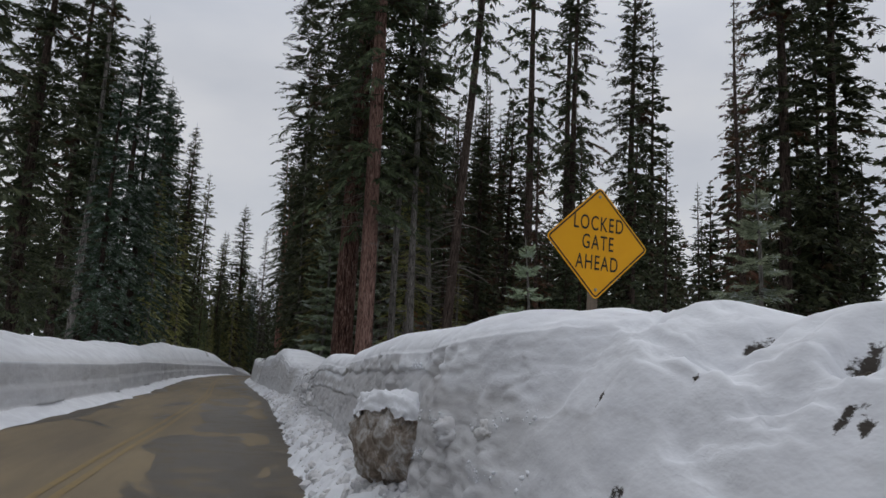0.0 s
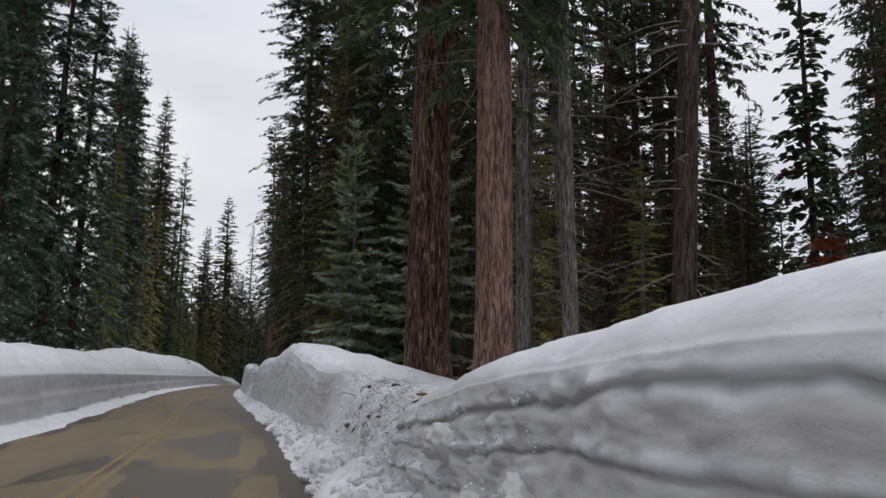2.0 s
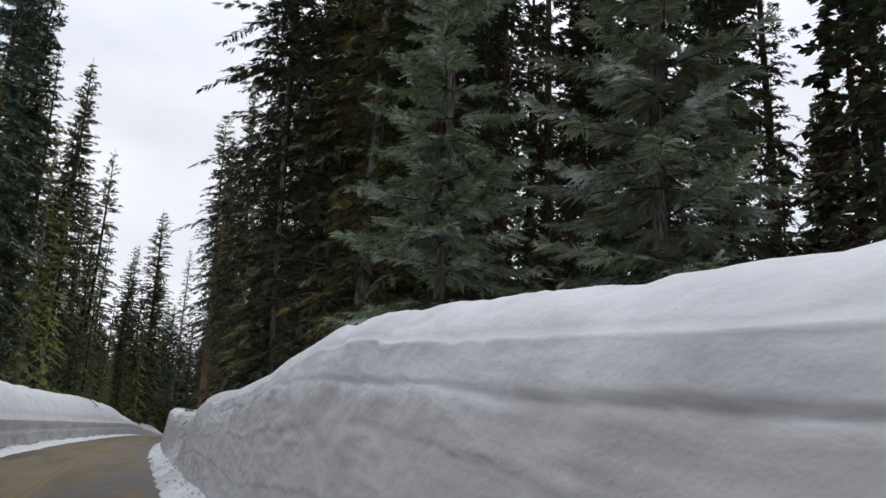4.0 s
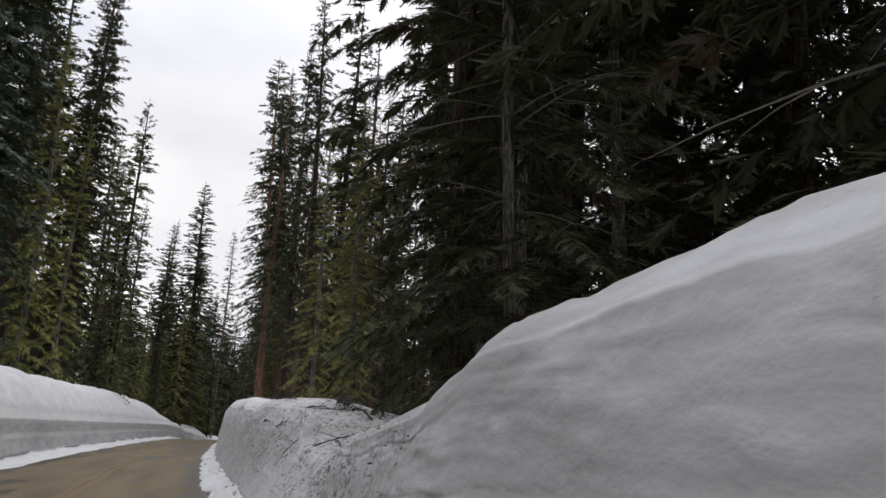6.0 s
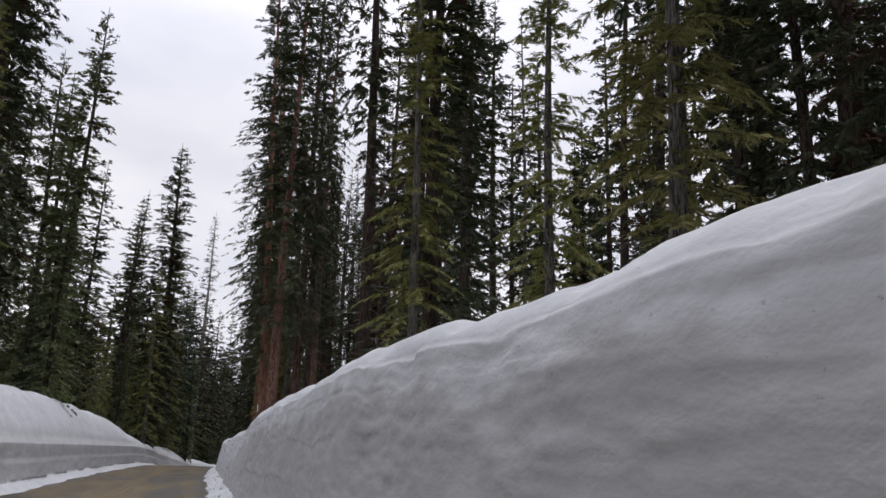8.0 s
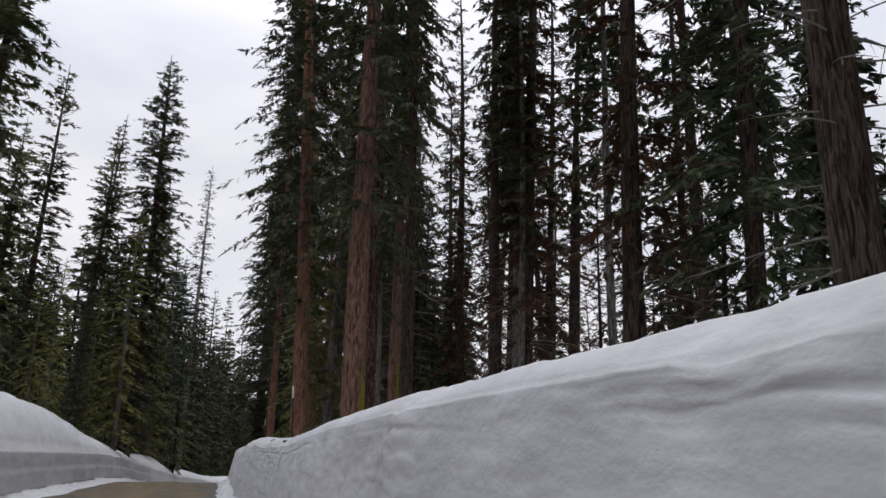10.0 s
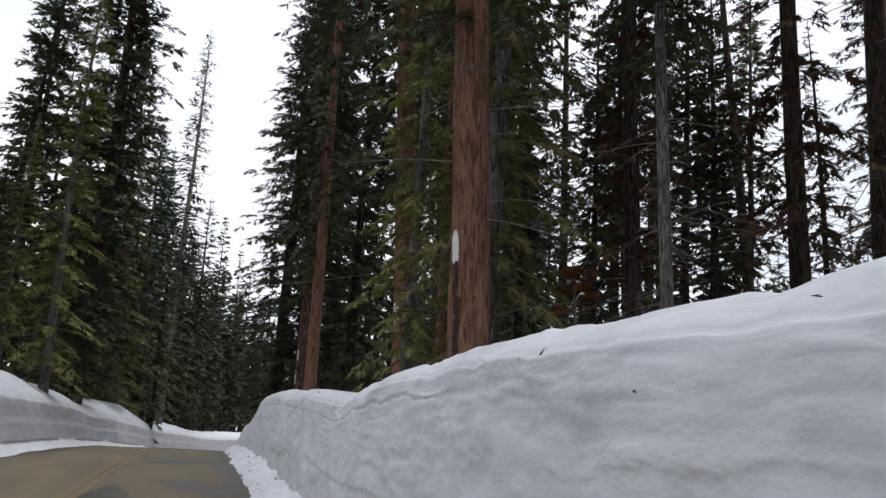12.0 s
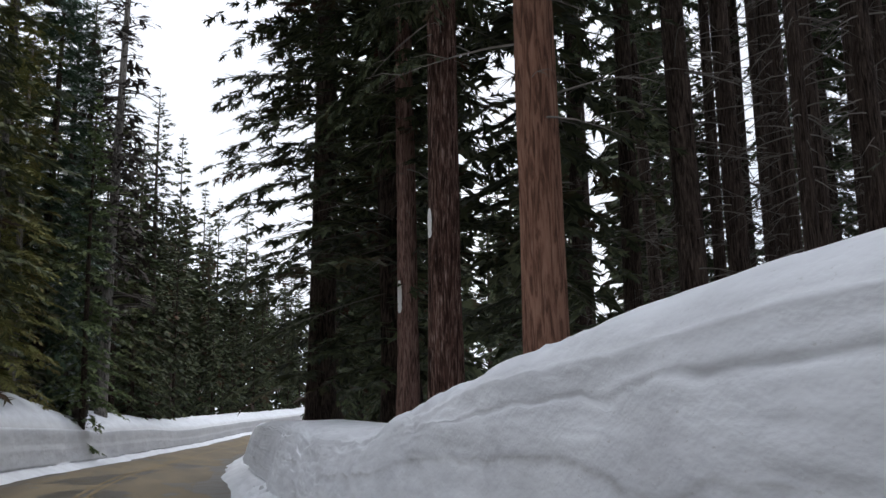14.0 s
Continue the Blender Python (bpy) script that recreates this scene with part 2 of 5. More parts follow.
FIR_SNOWY = foliage_material("snow_dusted_needles", (0.032, 0.050, 0.032), (0.085, 0.120, 0.075), 0.0, 0.9)
FIR_YOUNG = foliage_material("young_fir_needles", (0.130, 0.175, 0.105), (0.380, 0.435, 0.290), 0.0, 0.95)
FIR_OLIVE = foliage_material("olive_lichen_needles", (0.125, 0.130, 0.045), (0.32, 0.305, 0.115), 0.05)
FIR_GREEN = foliage_material("mid_green_needles", (0.062, 0.082, 0.036), (0.190, 0.215, 0.098), 0.08, 0.25)
RUST_BRIGHT = foliage_material("orange_dead_needles", (0.17, 0.060, 0.026), (0.32, 0.13, 0.055))
FIR_RUST = foliage_material("rusty_dead_needles", (0.045, 0.040, 0.026), (0.105, 0.070, 0.040), 0.9)
BARK_RED = bark_material("red_bark", (0.040, 0.021, 0.016), (0.130, 0.070, 0.053), (0.48, 0.36, 0.31), 0, 11, 0.55)
BARK_PINK = bark_material("pinkish_bark", (0.110, 0.064, 0.052), (0.290, 0.175, 0.142), (0.47, 0.345, 0.30), 0, 16, 0.5)
BARK_ORANGE = bark_material("orange_brown_bark", (0.190, 0.100, 0.071), (0.325, 0.178, 0.123), (0.42, 0.255, 0.19), 0, 11, 0.2)
BARK_MOSSY = bark_material("mossy_red_bark", (0.110, 0.062, 0.048), (0.300, 0.176, 0.135), (0.44, 0.305, 0.25), 1.0, 14, 0.3)
BARK_DARK = bark_material("dark_bark", (0.030, 0.022, 0.018), (0.095, 0.070, 0.057), (0.20, 0.155, 0.13), 0, 13, 0.2)
BARK_GREY = bark_material("grey_bark", (0.100, 0.089, 0.080), (0.255, 0.235, 0.215), (0.48, 0.46, 0.43), 0, 14, 0.6)
DEADWOOD = plain("dead_grey_wood", (0.09, 0.08, 0.07), (0.24, 0.215, 0.19), 0.9, 12)
DARKWOOD = plain("dark_wet_wood", (0.018, 0.014, 0.011), (0.06, 0.045, 0.035), 0.8, 12)


# ---- building helpers ----
def mesh_object(name, verts, faces, mat, parent=None, label="", smooth=False):
    me = bpy.data.meshes.new(name)
    me.from_pydata(verts, [], faces)
    if smooth:
        me.shade_smooth()
    me.materials.append(mat)
    me.update()
    ob = new(name, me)
    if parent is not None:
        ob.parent = parent
    return tagged(ob, label)


def part(name, bm, mat, parent, label=""):
    me = bpy.data.meshes.new(name)
    bm.to_mesh(me)
    bm.free()
    me.materials.append(mat)
    ob = new(name, me)
    ob.parent = parent
    return tagged(ob, label)


def smooth_line(pairs, y, width=3.0):
    """Values at y of the line through the pairs, rounded over some metres."""
    py, px = np.array(pairs, float).T
    out = 0
    for k in (-1.0, -0.5, 0.0, 0.5, 1.0):
        out = out + np.interp(np.asarray(y, float) + k * width, py, px)
    return out / 5


def wave(x, y, seed=0.0):
    """Cheap smooth noise of two coordinates, about -1 to 1."""
    out = 0
    rng = np.random.RandomState(int(seed * 7 + 11))
    for k in range(7):
        a, ph, f = rng.uniform(0, 6.28), rng.uniform(0, 6.28), rng.uniform(0.6, 1.9)
        out = out + np.sin(f * (np.cos(a) * x + np.sin(a) * y) + ph + 0.6 * np.sin(0.7 * f * (np.sin(a) * x - np.cos(a) * y) + 2 * ph))
    return out / 3.4


def fbm(x, y, seed=0, octaves=4, gain=0.5):
    """Fractal value noise of two coordinates, about -1 to 1."""
    table = np.random.RandomState(900 + seed).uniform(-1, 1, (128, 128))
    x, y = np.broadcast_arrays(np.asarray(x, float), np.asarray(y, float))
    out, amp, total = 0.0, 1.0, 0.0
    for k in range(octaves):
        u, v = x * 2**k + 17.3 * k, y * 2**k + 9.1 * k
        iu, iv = np.floor(u).astype(int), np.floor(v).astype(int)
        fu, fv = u - iu, v - iv
        fu, fv = fu * fu * (3 - 2 * fu), fv * fv * (3 - 2 * fv)
        a, b = table[iu % 128, iv % 128], table[(iu + 1) % 128, iv % 128]
        c, d = table[iu % 128, (iv + 1) % 128], table[(iu + 1) % 128, (iv + 1) % 128]
        out = out + amp * ((a * (1 - fu) + b * fu) * (1 - fv) + (c * (1 - fu) + d * fu) * fv)
        total += amp
        amp *= gain
    return out / total * 1.5


# ---- the road's line: the lane's reference, a metre left of the right-hand edge ----
LINE = [(-80, -0.6), (-20, -0.1), (0, 0), (10, 0.08), (20, 0.5), (40, 1.05), (62, 0.86), (75, 0.76), (90, 0.95), (104, 1.45),
        (118, 2.28), (130, 2.95), (143, 4.15), (156, 5.45), (166, 6.4), (181, 8.3), (187, 9.5), (200, 12.3), (215, 16.5), (240, 26.0), (300, 55.0)]


def line_x(y):
    return smooth_line(LINE, y, 5.0)


def road_z(y):
    """The road runs level and then dips downhill."""
    return smooth_line([(-80, 0), (152, 0), (158, -0.06), (166, -0.32), (174, -0.66), (181, -1.05), (187, -1.45), (200, -2.3), (220, -3.3), (260, -4.2), (300, -4.6)], y, 3.0)


def beside(y, off):
    """Points off metres to the right of the road's line at y, square to it."""
    y = np.asarray(y, float)
    slope = (line_x(y + 0.5) - line_x(y - 0.5))
    k = 1 / np.sqrt(1 + slope**2)
    return line_x(y) + off * k, y - off * slope * k


def strip(name, ys, offs, heights, mat, attrs=None, smooth=True):
    """A sheet along the road: one row of points per y, with offsets and heights as arrays (rows, columns)."""
    rows, cols = offs.shape
    heights = heights + road_z(ys)[:, None]
    px, py = beside(np.repeat(ys[:, None], cols, 1), offs)
    verts = np.stack([px, py, heights], -1).reshape(-1, 3)
    a = (np.arange(rows - 1)[:, None] * cols + np.arange(cols - 1)).ravel()
    faces = np.stack([a, a + 1, a + cols + 1, a + cols], 1)
    me = bpy.data.meshes.new(name)
    me.from_pydata(verts.tolist(), [], faces.tolist())
    if smooth:
        me.shade_smooth()
    for key, value in (attrs or {}).items():
        me.attributes.new(key, "FLOAT", "POINT").data.foreach_set("value", np.ascontiguousarray(value, dtype=np.float32).ravel())
    me.materials.append(mat)
    me.update()
    return new(name, me)


# ---- road ----
ys = np.concatenate([np.arange(-40, 200, 0.8), np.arange(200, 300, 2.0)])
offs = np.linspace(-6.0, 2.2, 30)[None, :] + 0 * ys[:, None]
Y = ys[:, None] + 0 * offs
edge = 0.18 * wave(Y * 0.9, offs * 0.3, 3)
wet = np.clip((offs + edge - 0.35) / 0.35, 0, 1) + np.clip((-4.2 - offs + edge) / 0.5, 0, 1) * 0.6
lane = np.exp(-(((offs + 0.5) / 1.3) ** 2)) * np.interp(ys, [-40, 4, 20, 45, 60, 80, 118, 135, 160], [0.35, 0.35, 0.5, 0.35, 0.15, 0.1, 0.25, 0.4, 0.15])[:, None]
wet = np.clip(np.maximum(wet, lane), 0, 1)
road = strip("road", ys, offs, 0.012 * wave(Y, offs, 9) - 0.02 * np.abs(offs + 2) / 4, ROAD, {"wet": wet})
tagged(road, "sand-coloured worn asphalt road with wet dark patches", "road", kind="structure")


def yellow_line(off, start, stop):
    yy = np.arange(start, stop, 0.5)
    oo = np.array([[-0.055, 0.055]]) + off + 0 * yy[:, None]
    z = 0.012 * wave(yy[:, None] + 0 * oo, oo, 9) - 0.02 * np.abs(oo + 2) / 4 + 0.006
    return tagged(strip("lane_marking", yy, oo, z, YELLOW_LINE), "worn double yellow centre line on the asphalt", "lane marking", "centre lines", "structure")


yellow_line(-2.05, -40, 260)
yellow_line(-1.82, -40, 260)

# ---- snow banks ----
CREST_R = [(-40, 2.0), (2.1, 1.88), (2.85, 1.99), (3.35, 1.86), (3.55, 1.90), (3.95, 2.07), (4.35, 1.95), (4.95, 2.11), (5.35, 2.07), (6.1, 2.12), (6.8, 2.09), (7.6, 2.03), (8.3, 2.04), (9.5, 2.05), (10.5, 2.06), (12.1, 2.03), (14.8, 1.95), (15.6, 1.85), (16.8, 1.87), (18.4, 1.94), (20.3, 1.95), (21.5, 1.89), (23, 1.80), (24.3, 1.68), (25.6, 1.5), (26.5, 1.36),
           (27.3, 1.22), (28.0, 1.18), (28.6, 1.28), (29.1, 1.40), (30.3, 1.40), (31.0, 1.49), (32, 1.55), (32.6, 1.63), (33.4, 1.82), (35.0, 1.88), (35.9, 1.95), (36.8, 2.07), (37.9, 2.18), (40.2, 2.23), (41.8, 2.36), (43.3, 2.51), (45.2, 2.70), (46.5, 2.73), (48, 2.68), (51, 2.50), (56, 2.45), (60, 2.48), (62.5, 2.36), (64.3, 1.92),
           (65.6, 1.72), (67.3, 1.57), (68.3, 1.52), (69.5, 1.60), (70.6, 1.68), (71.4, 1.83), (72.2, 2.02), (73.4, 2.15), (74.6, 2.24), (76.3, 2.28), (77.5, 2.24), (79.2, 2.32), (80.1, 2.32), (80.9, 2.32), (81.6, 2.40), (82.4, 2.47), (84, 2.51), (85.5, 2.47), (86.2, 2.47), (87.3, 2.56), (90, 2.65), (94.4, 2.57), (99, 2.54), (103, 2.45), (108, 2.18)]
CREST_R2 = [(107, 2.17), (109, 2.15), (111, 2.18), (115.5, 2.16), (118.2, 2.12), (119.4, 2.07), (121, 2.0), (123, 1.94), (124.6, 1.98), (126, 1.97), (127.4, 1.97), (129.5, 2.09), (132.4, 2.12), (135, 2.13), (137.4, 2.09), (138.9, 2.04), (140.4, 1.94), (141.8, 1.8),
            (143.2, 1.87), (145.4, 1.96), (147.9, 1.98), (149.8, 2.0), (151.4, 2.09), (153.6, 2.11), (156.0, 2.11), (158.3, 2.11), (160, 2.02), (161.9, 1.78), (164, 1.48), (165.8, 1.29), (167.5, 1.33), (172.8, 1.45), (230, 1.6), (300, 1.6)]
CREST_L = [(-40, 2.2), (33, 2.2), (53, 2.6), (66, 2.7), (85, 3.6), (108, 3.7), (128, 4.0), (147, 3.6), (158, 2.7), (168, 2.5), (176, 2.2), (183, 2.9),
           (190, 3.0), (196, 2.3), (204, 2.7), (215, 2.2), (300, 2.0)]


BANK_GRID = []
LEDGES = []


def bank_right():
    ys = np.concatenate([np.arange(-30, 1, 0.3), np.arange(1, 34, 0.06), np.arange(34, 172, 0.14), np.arange(172, 290, 1.0)])
    top = np.where(ys < 107.5, smooth_line(CREST_R, ys, 0.22), smooth_line(CREST_R2, ys, 0.4))[:, None]
    # columns: road edge, loose berm, cut wall, rounded top, wood floor
    berm = np.linspace(0, 1, 11)
    wall = np.linspace(0, 1, 68)
    cap = np.linspace(0, 1, 18)
    floor_ = np.array([3.2, 4.2, 5.2, 6.5, 8, 10, 13, 17, 22, 28, 36, 46, 60])
    one = np.ones((len(ys), 1))
    yy = ys[:, None]
    soft = np.interp(ys, [-30, 3.0, 4.6, 6.6, 27, 28, 33, 34.5, 44, 66, 68, 73, 77, 156, 162, 166], [0.85, 0.85, 0.8, 0, 0, 0.85, 0.85, 0, 0.35, 0.35, 0.75, 0.6, 0.42, 0.42, 0.55, 0.6])[:, None]
    rough = np.interp(ys, [-30, 3, 6, 27, 38, 60, 290], [0.2, 0.3, 1.0, 1.0, 0.7, 0.3, 0.25])[:, None]
    edge_ = 0.92 + 0.10 * fbm(yy * 0.7, 0 * yy, 1) + 0.05 * fbm(yy * 3, 0 * yy, 2)
    foot = np.interp(ys, [-30, 4, 8, 26, 40, 290], [1.5, 1.55, 1.72, 1.68, 1.52, 1.5])[:, None] + 0.07 * fbm(yy * 0.5, 0 * yy, 4)
    bo = edge_ + (foot - edge_) * berm
    up = np.interp(ys, [-30, 5, 8, 30, 45, 290], [0.3, 0.32, 0.44, 0.40, 0.30, 0.28])[:, None]
    bz = -0.04 + (up + 0.04) * berm**0.8 + (0.10 * rough * fbm(yy * 2.2, bo * 2.2, 5) + (0.02 + 0.10 * rough) * fbm(yy * 6, bo * 6, 6)) * np.clip(berm * 4, 0, 1) * np.clip(2.4 - 2 * berm, 0, 1)
    lip = 0.86 * top
    wz = up + (lip - up) * wall
    # melt layers: a ragged brim under the cap and thin ledges along the wall
    lay, seam, rim = 0.0, 0.0, 0.0
    for k, (h, d, w) in enumerate(((0.40, 0.022, 0.012), (0.66, 0.020, 0.010), (0.87, 0.055, 0.016))):
        mid = h * lip + 0.09 * fbm(yy * 0.16, 0 * yy, 20 + k, 2) + 0.05 * fbm(yy * 0.9, 0 * yy, 30 + k) + (0.008 + 0.010 * rough) * fbm(yy * 7, 0 * yy, 35 + k) + (0.04 * rough * fbm(yy * 2.2, 0 * yy, 38, 4, 0.65) if k == 2 else 0.0)
        here = np.clip(0.75 + 0.9 * fbm(yy * 0.22, 0 * yy, 40 + k, 2), 0.1, 1.3) * rough + (1 - rough) * np.clip(0.25 + 1.5 * fbm(yy * 0.3, 0 * yy, 48 + k, 3), 0, 1.2)
        below = mid - wz
        bite = np.where(below < 0, np.exp(-((below / (0.5 * w)) ** 2)), np.exp(-((below / ((0.9 + 2.6 * rough) * w)) ** 2)))
        bite = bite * (0.25 + 0.75 * rough)
        lay = lay + d * here * bite
        # darker line along each ledge, reaching further down than up
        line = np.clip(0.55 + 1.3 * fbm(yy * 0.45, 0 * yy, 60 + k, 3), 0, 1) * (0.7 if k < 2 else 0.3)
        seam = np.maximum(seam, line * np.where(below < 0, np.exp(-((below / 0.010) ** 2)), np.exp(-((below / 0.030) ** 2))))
        rim = rim + here * np.exp(-(((wz - mid - 0.05) / 0.045) ** 2)) * np.clip(0.5 + 1.4 * fbm(yy * 4.0, 0 * yy, 45 + k), 0, 1)
    crumb = np.clip(fbm(yy * 0.6, wz * 1.2, 17, 2) + 0.35, 0, 1) * rough
    bulge = 0.045 * fbm(yy * 0.55, wz * 1.1, 14, 3) + 0.016 * fbm(yy * 2.1, wz * 3.0, 15, 3) + 0.035 * crumb * fbm(yy * 4.2, wz * 5.5, 16, 4) + 0.05 * (1 - rough) * np.clip(fbm(yy * 1.0, wz * 2.6, 19, 5, 0.6), -0.7, 0.3)
    torn = np.interp(ys, [4.2, 5.4, 9.0, 12, 20, 23, 27], [0, 1, 1, 0.25, 0.15, 0.7, 0.5])[:, None] * np.clip(0.4 + 1.3 * fbm(yy * 0.9, wz * 1.6, 81, 2), 0, 1)
    bulge = bulge + 0.022 * rough * fbm(yy * 6.0, wz * 9.0, 83, 4, 0.6) * np.clip(0.5 + fbm(yy * 0.7, wz * 2.0, 84, 2), 0, 1)
    bulge = bulge + 0.11 * torn * (np.abs(fbm(yy * 3.4, wz * 5.0, 82, 5, 0.62)) - 0.25)
    wo = foot + (0.10 + 0.05 * rough) * wall + lay - bulge - 0.015 * rough * rim
    reach = 0.45 + 0.25 * soft - 0.15 * rough * (1 - soft) + np.interp(ys, [-30, 5.0, 8.2, 67, 70.5, 74, 77], [0.5, 0.45, 0.0, 0.0, 1.4, 1.1, 0.0])[:, None]
    lean_ = np.convolve(np.pad(wo[:, -1], 14, mode="edge"), np.ones(29) / 29, mode="valid")[:, None]
    co = wo[:, -1:] * (1 - cap) ** 2 + lean_ * (1 - (1 - cap) ** 2) + 0.03 + reach * cap**1.15
    cz = lip + (top - lip) * np.sin(cap * math.pi / 2) ** 0.8 + (0.012 * fbm(yy * 0.6, co * 0.6, 10, 2) - 0.07 * np.clip(fbm(yy * 1.3, co * 2.0, 9, 3) - 0.1, 0, 1) * np.clip(2 * cap * (1 - cap) * 2, 0, 1) + 0.02 * rough * fbm(yy * 4, co * 4, 11) * np.clip(1.2 - cap, 0, 1)) * np.clip(cap * 4, 0, 1)
    fo = np.maximum(floor_ * one, co[:, -1:] + 0.25 * (1 + np.arange(len(floor_))))
    low = np.interp(ys, [18, 24, 38, 46], [1.15, 0.62, 0.62, 1.15])[:, None] + np.interp(ys, [18, 24, 38, 46], [0.35, 0.14, 0.14, 0.35])[:, None] * wave(fo * 0.25, yy * 0.16, 12) + 0.004 * np.maximum(fo - 5, 0) ** 1.5
    brow = np.maximum(co[:, -1:], 3.2)
    near = np.exp(-((np.maximum(fo, brow) - brow) / 2.0) ** 2)
    fz = np.where(fo < 9, np.minimum(low, top - 0.22), low) * (1 - near) + (top * 0.97) * near
    off = np.concatenate([bo, wo, co, fo], 1)
    z = np.concatenate([bz, wz, cz, fz], 1)
    # ploughed slope where the cut wall gives way to a smooth heap
    cols = wo.shape[1] + co.shape[1]
    hs = np.linspace(0, 1, cols)[None, :]
    heap_o = np.concatenate([bo, foot + (co[:, -1:] - foot) * hs, fo], 1)
    dents = -0.20 * np.clip(fbm(yy * 1.0, hs * 4.0, 13, 5, 0.6) - 0.05, 0, 1) + 0.05 * fbm(yy * 0.5, hs * 1.5, 18, 2)
    heap_z = np.concatenate([bz, up + (top - up) * np.sin(hs * math.pi / 2) ** 1.1 + dents * np.clip(hs * 5, 0, 1), fz], 1)
    off, z = off * (1 - soft) + heap_o * soft, z * (1 - soft) + heap_z * soft
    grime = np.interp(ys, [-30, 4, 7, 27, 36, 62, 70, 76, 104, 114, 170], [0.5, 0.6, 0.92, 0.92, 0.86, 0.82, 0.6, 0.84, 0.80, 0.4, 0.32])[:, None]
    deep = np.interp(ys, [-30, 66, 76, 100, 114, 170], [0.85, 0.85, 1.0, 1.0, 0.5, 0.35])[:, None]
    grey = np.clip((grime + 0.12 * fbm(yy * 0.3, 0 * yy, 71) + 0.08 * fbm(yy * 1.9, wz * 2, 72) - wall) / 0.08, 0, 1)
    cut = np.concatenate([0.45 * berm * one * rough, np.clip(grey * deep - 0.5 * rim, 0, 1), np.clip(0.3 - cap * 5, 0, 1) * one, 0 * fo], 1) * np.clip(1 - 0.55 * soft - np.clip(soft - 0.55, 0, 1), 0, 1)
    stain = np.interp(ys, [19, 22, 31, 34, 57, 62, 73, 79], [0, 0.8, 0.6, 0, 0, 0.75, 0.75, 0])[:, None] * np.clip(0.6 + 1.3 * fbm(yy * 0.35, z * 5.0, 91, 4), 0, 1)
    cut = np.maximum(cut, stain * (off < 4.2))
    litter = np.interp(ys, [-30, 26, 28, 31, 33, 63, 66, 72, 75, 78, 290], [0, 0, 1, 1, 0, 0, 0.8, 1.0, 0.5, 0, 0])[:, None] * np.clip((z - 0.3) / 0.5, 0, 1)
    pitted = np.interp(ys, [-30, 62, 65, 74, 82, 290], [0, 0, 1, 1, 0, 0])[:, None] * np.exp(-(((z - 0.78 * top) / 0.16) ** 2)) * np.clip(fbm(yy * 5, z * 7, 75) * 2 + 0.3, 0, 1)
    # melted hollows with dirt and bark at the bottom of the smooth heap
    hollow = 0 * z
    for hy, ho, hr, hd in ((3.36, 2.47, 0.083, 0.08), (3.30, 2.51, 0.053, 0.05), (3.44, 2.21, 0.045, 0.04), (4.22, 2.08, 0.053, 0.04), (2.62, 2.45, 0.098, 0.10), (2.56, 2.36, 0.068, 0.07), (3.62, 1.88, 0.060, 0.06), (3.72, 1.86, 0.045, 0.05), (2.42, 2.17, 0.068, 0.04), (2.30, 2.16, 0.053, 0.04)):
        d2 = ((yy - hy) ** 2 + ((off - ho) * 0.8) ** 2 + ((off - ho) * 0.8 * (yy - hy)) * 0.8) / hr**2
        z = z - hd * np.exp(-d2)
        hollow = np.maximum(hollow, 0.72 * np.exp(-1.6 * d2))
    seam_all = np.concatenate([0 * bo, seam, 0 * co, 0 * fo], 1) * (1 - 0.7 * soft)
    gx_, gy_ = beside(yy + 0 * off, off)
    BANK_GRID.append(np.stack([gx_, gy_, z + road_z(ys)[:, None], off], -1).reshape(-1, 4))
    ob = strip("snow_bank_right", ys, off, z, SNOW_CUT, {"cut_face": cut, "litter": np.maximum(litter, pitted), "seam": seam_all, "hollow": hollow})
    ledge = np.concatenate([0 * bo, rim * one, 0 * co, 0 * fo], 1).ravel() > 0.4
    LEDGES.append(BANK_GRID[0][ledge & (BANK_GRID[0][:, 1] > 4.8) & (np.abs(BANK_GRID[0][:, 1] - 15.5) > 7) & (BANK_GRID[0][:, 1] < 34)])
    return tagged(ob, "tall ploughed snow bank with grey melt layers beside the road", "snow bank", kind="structure")


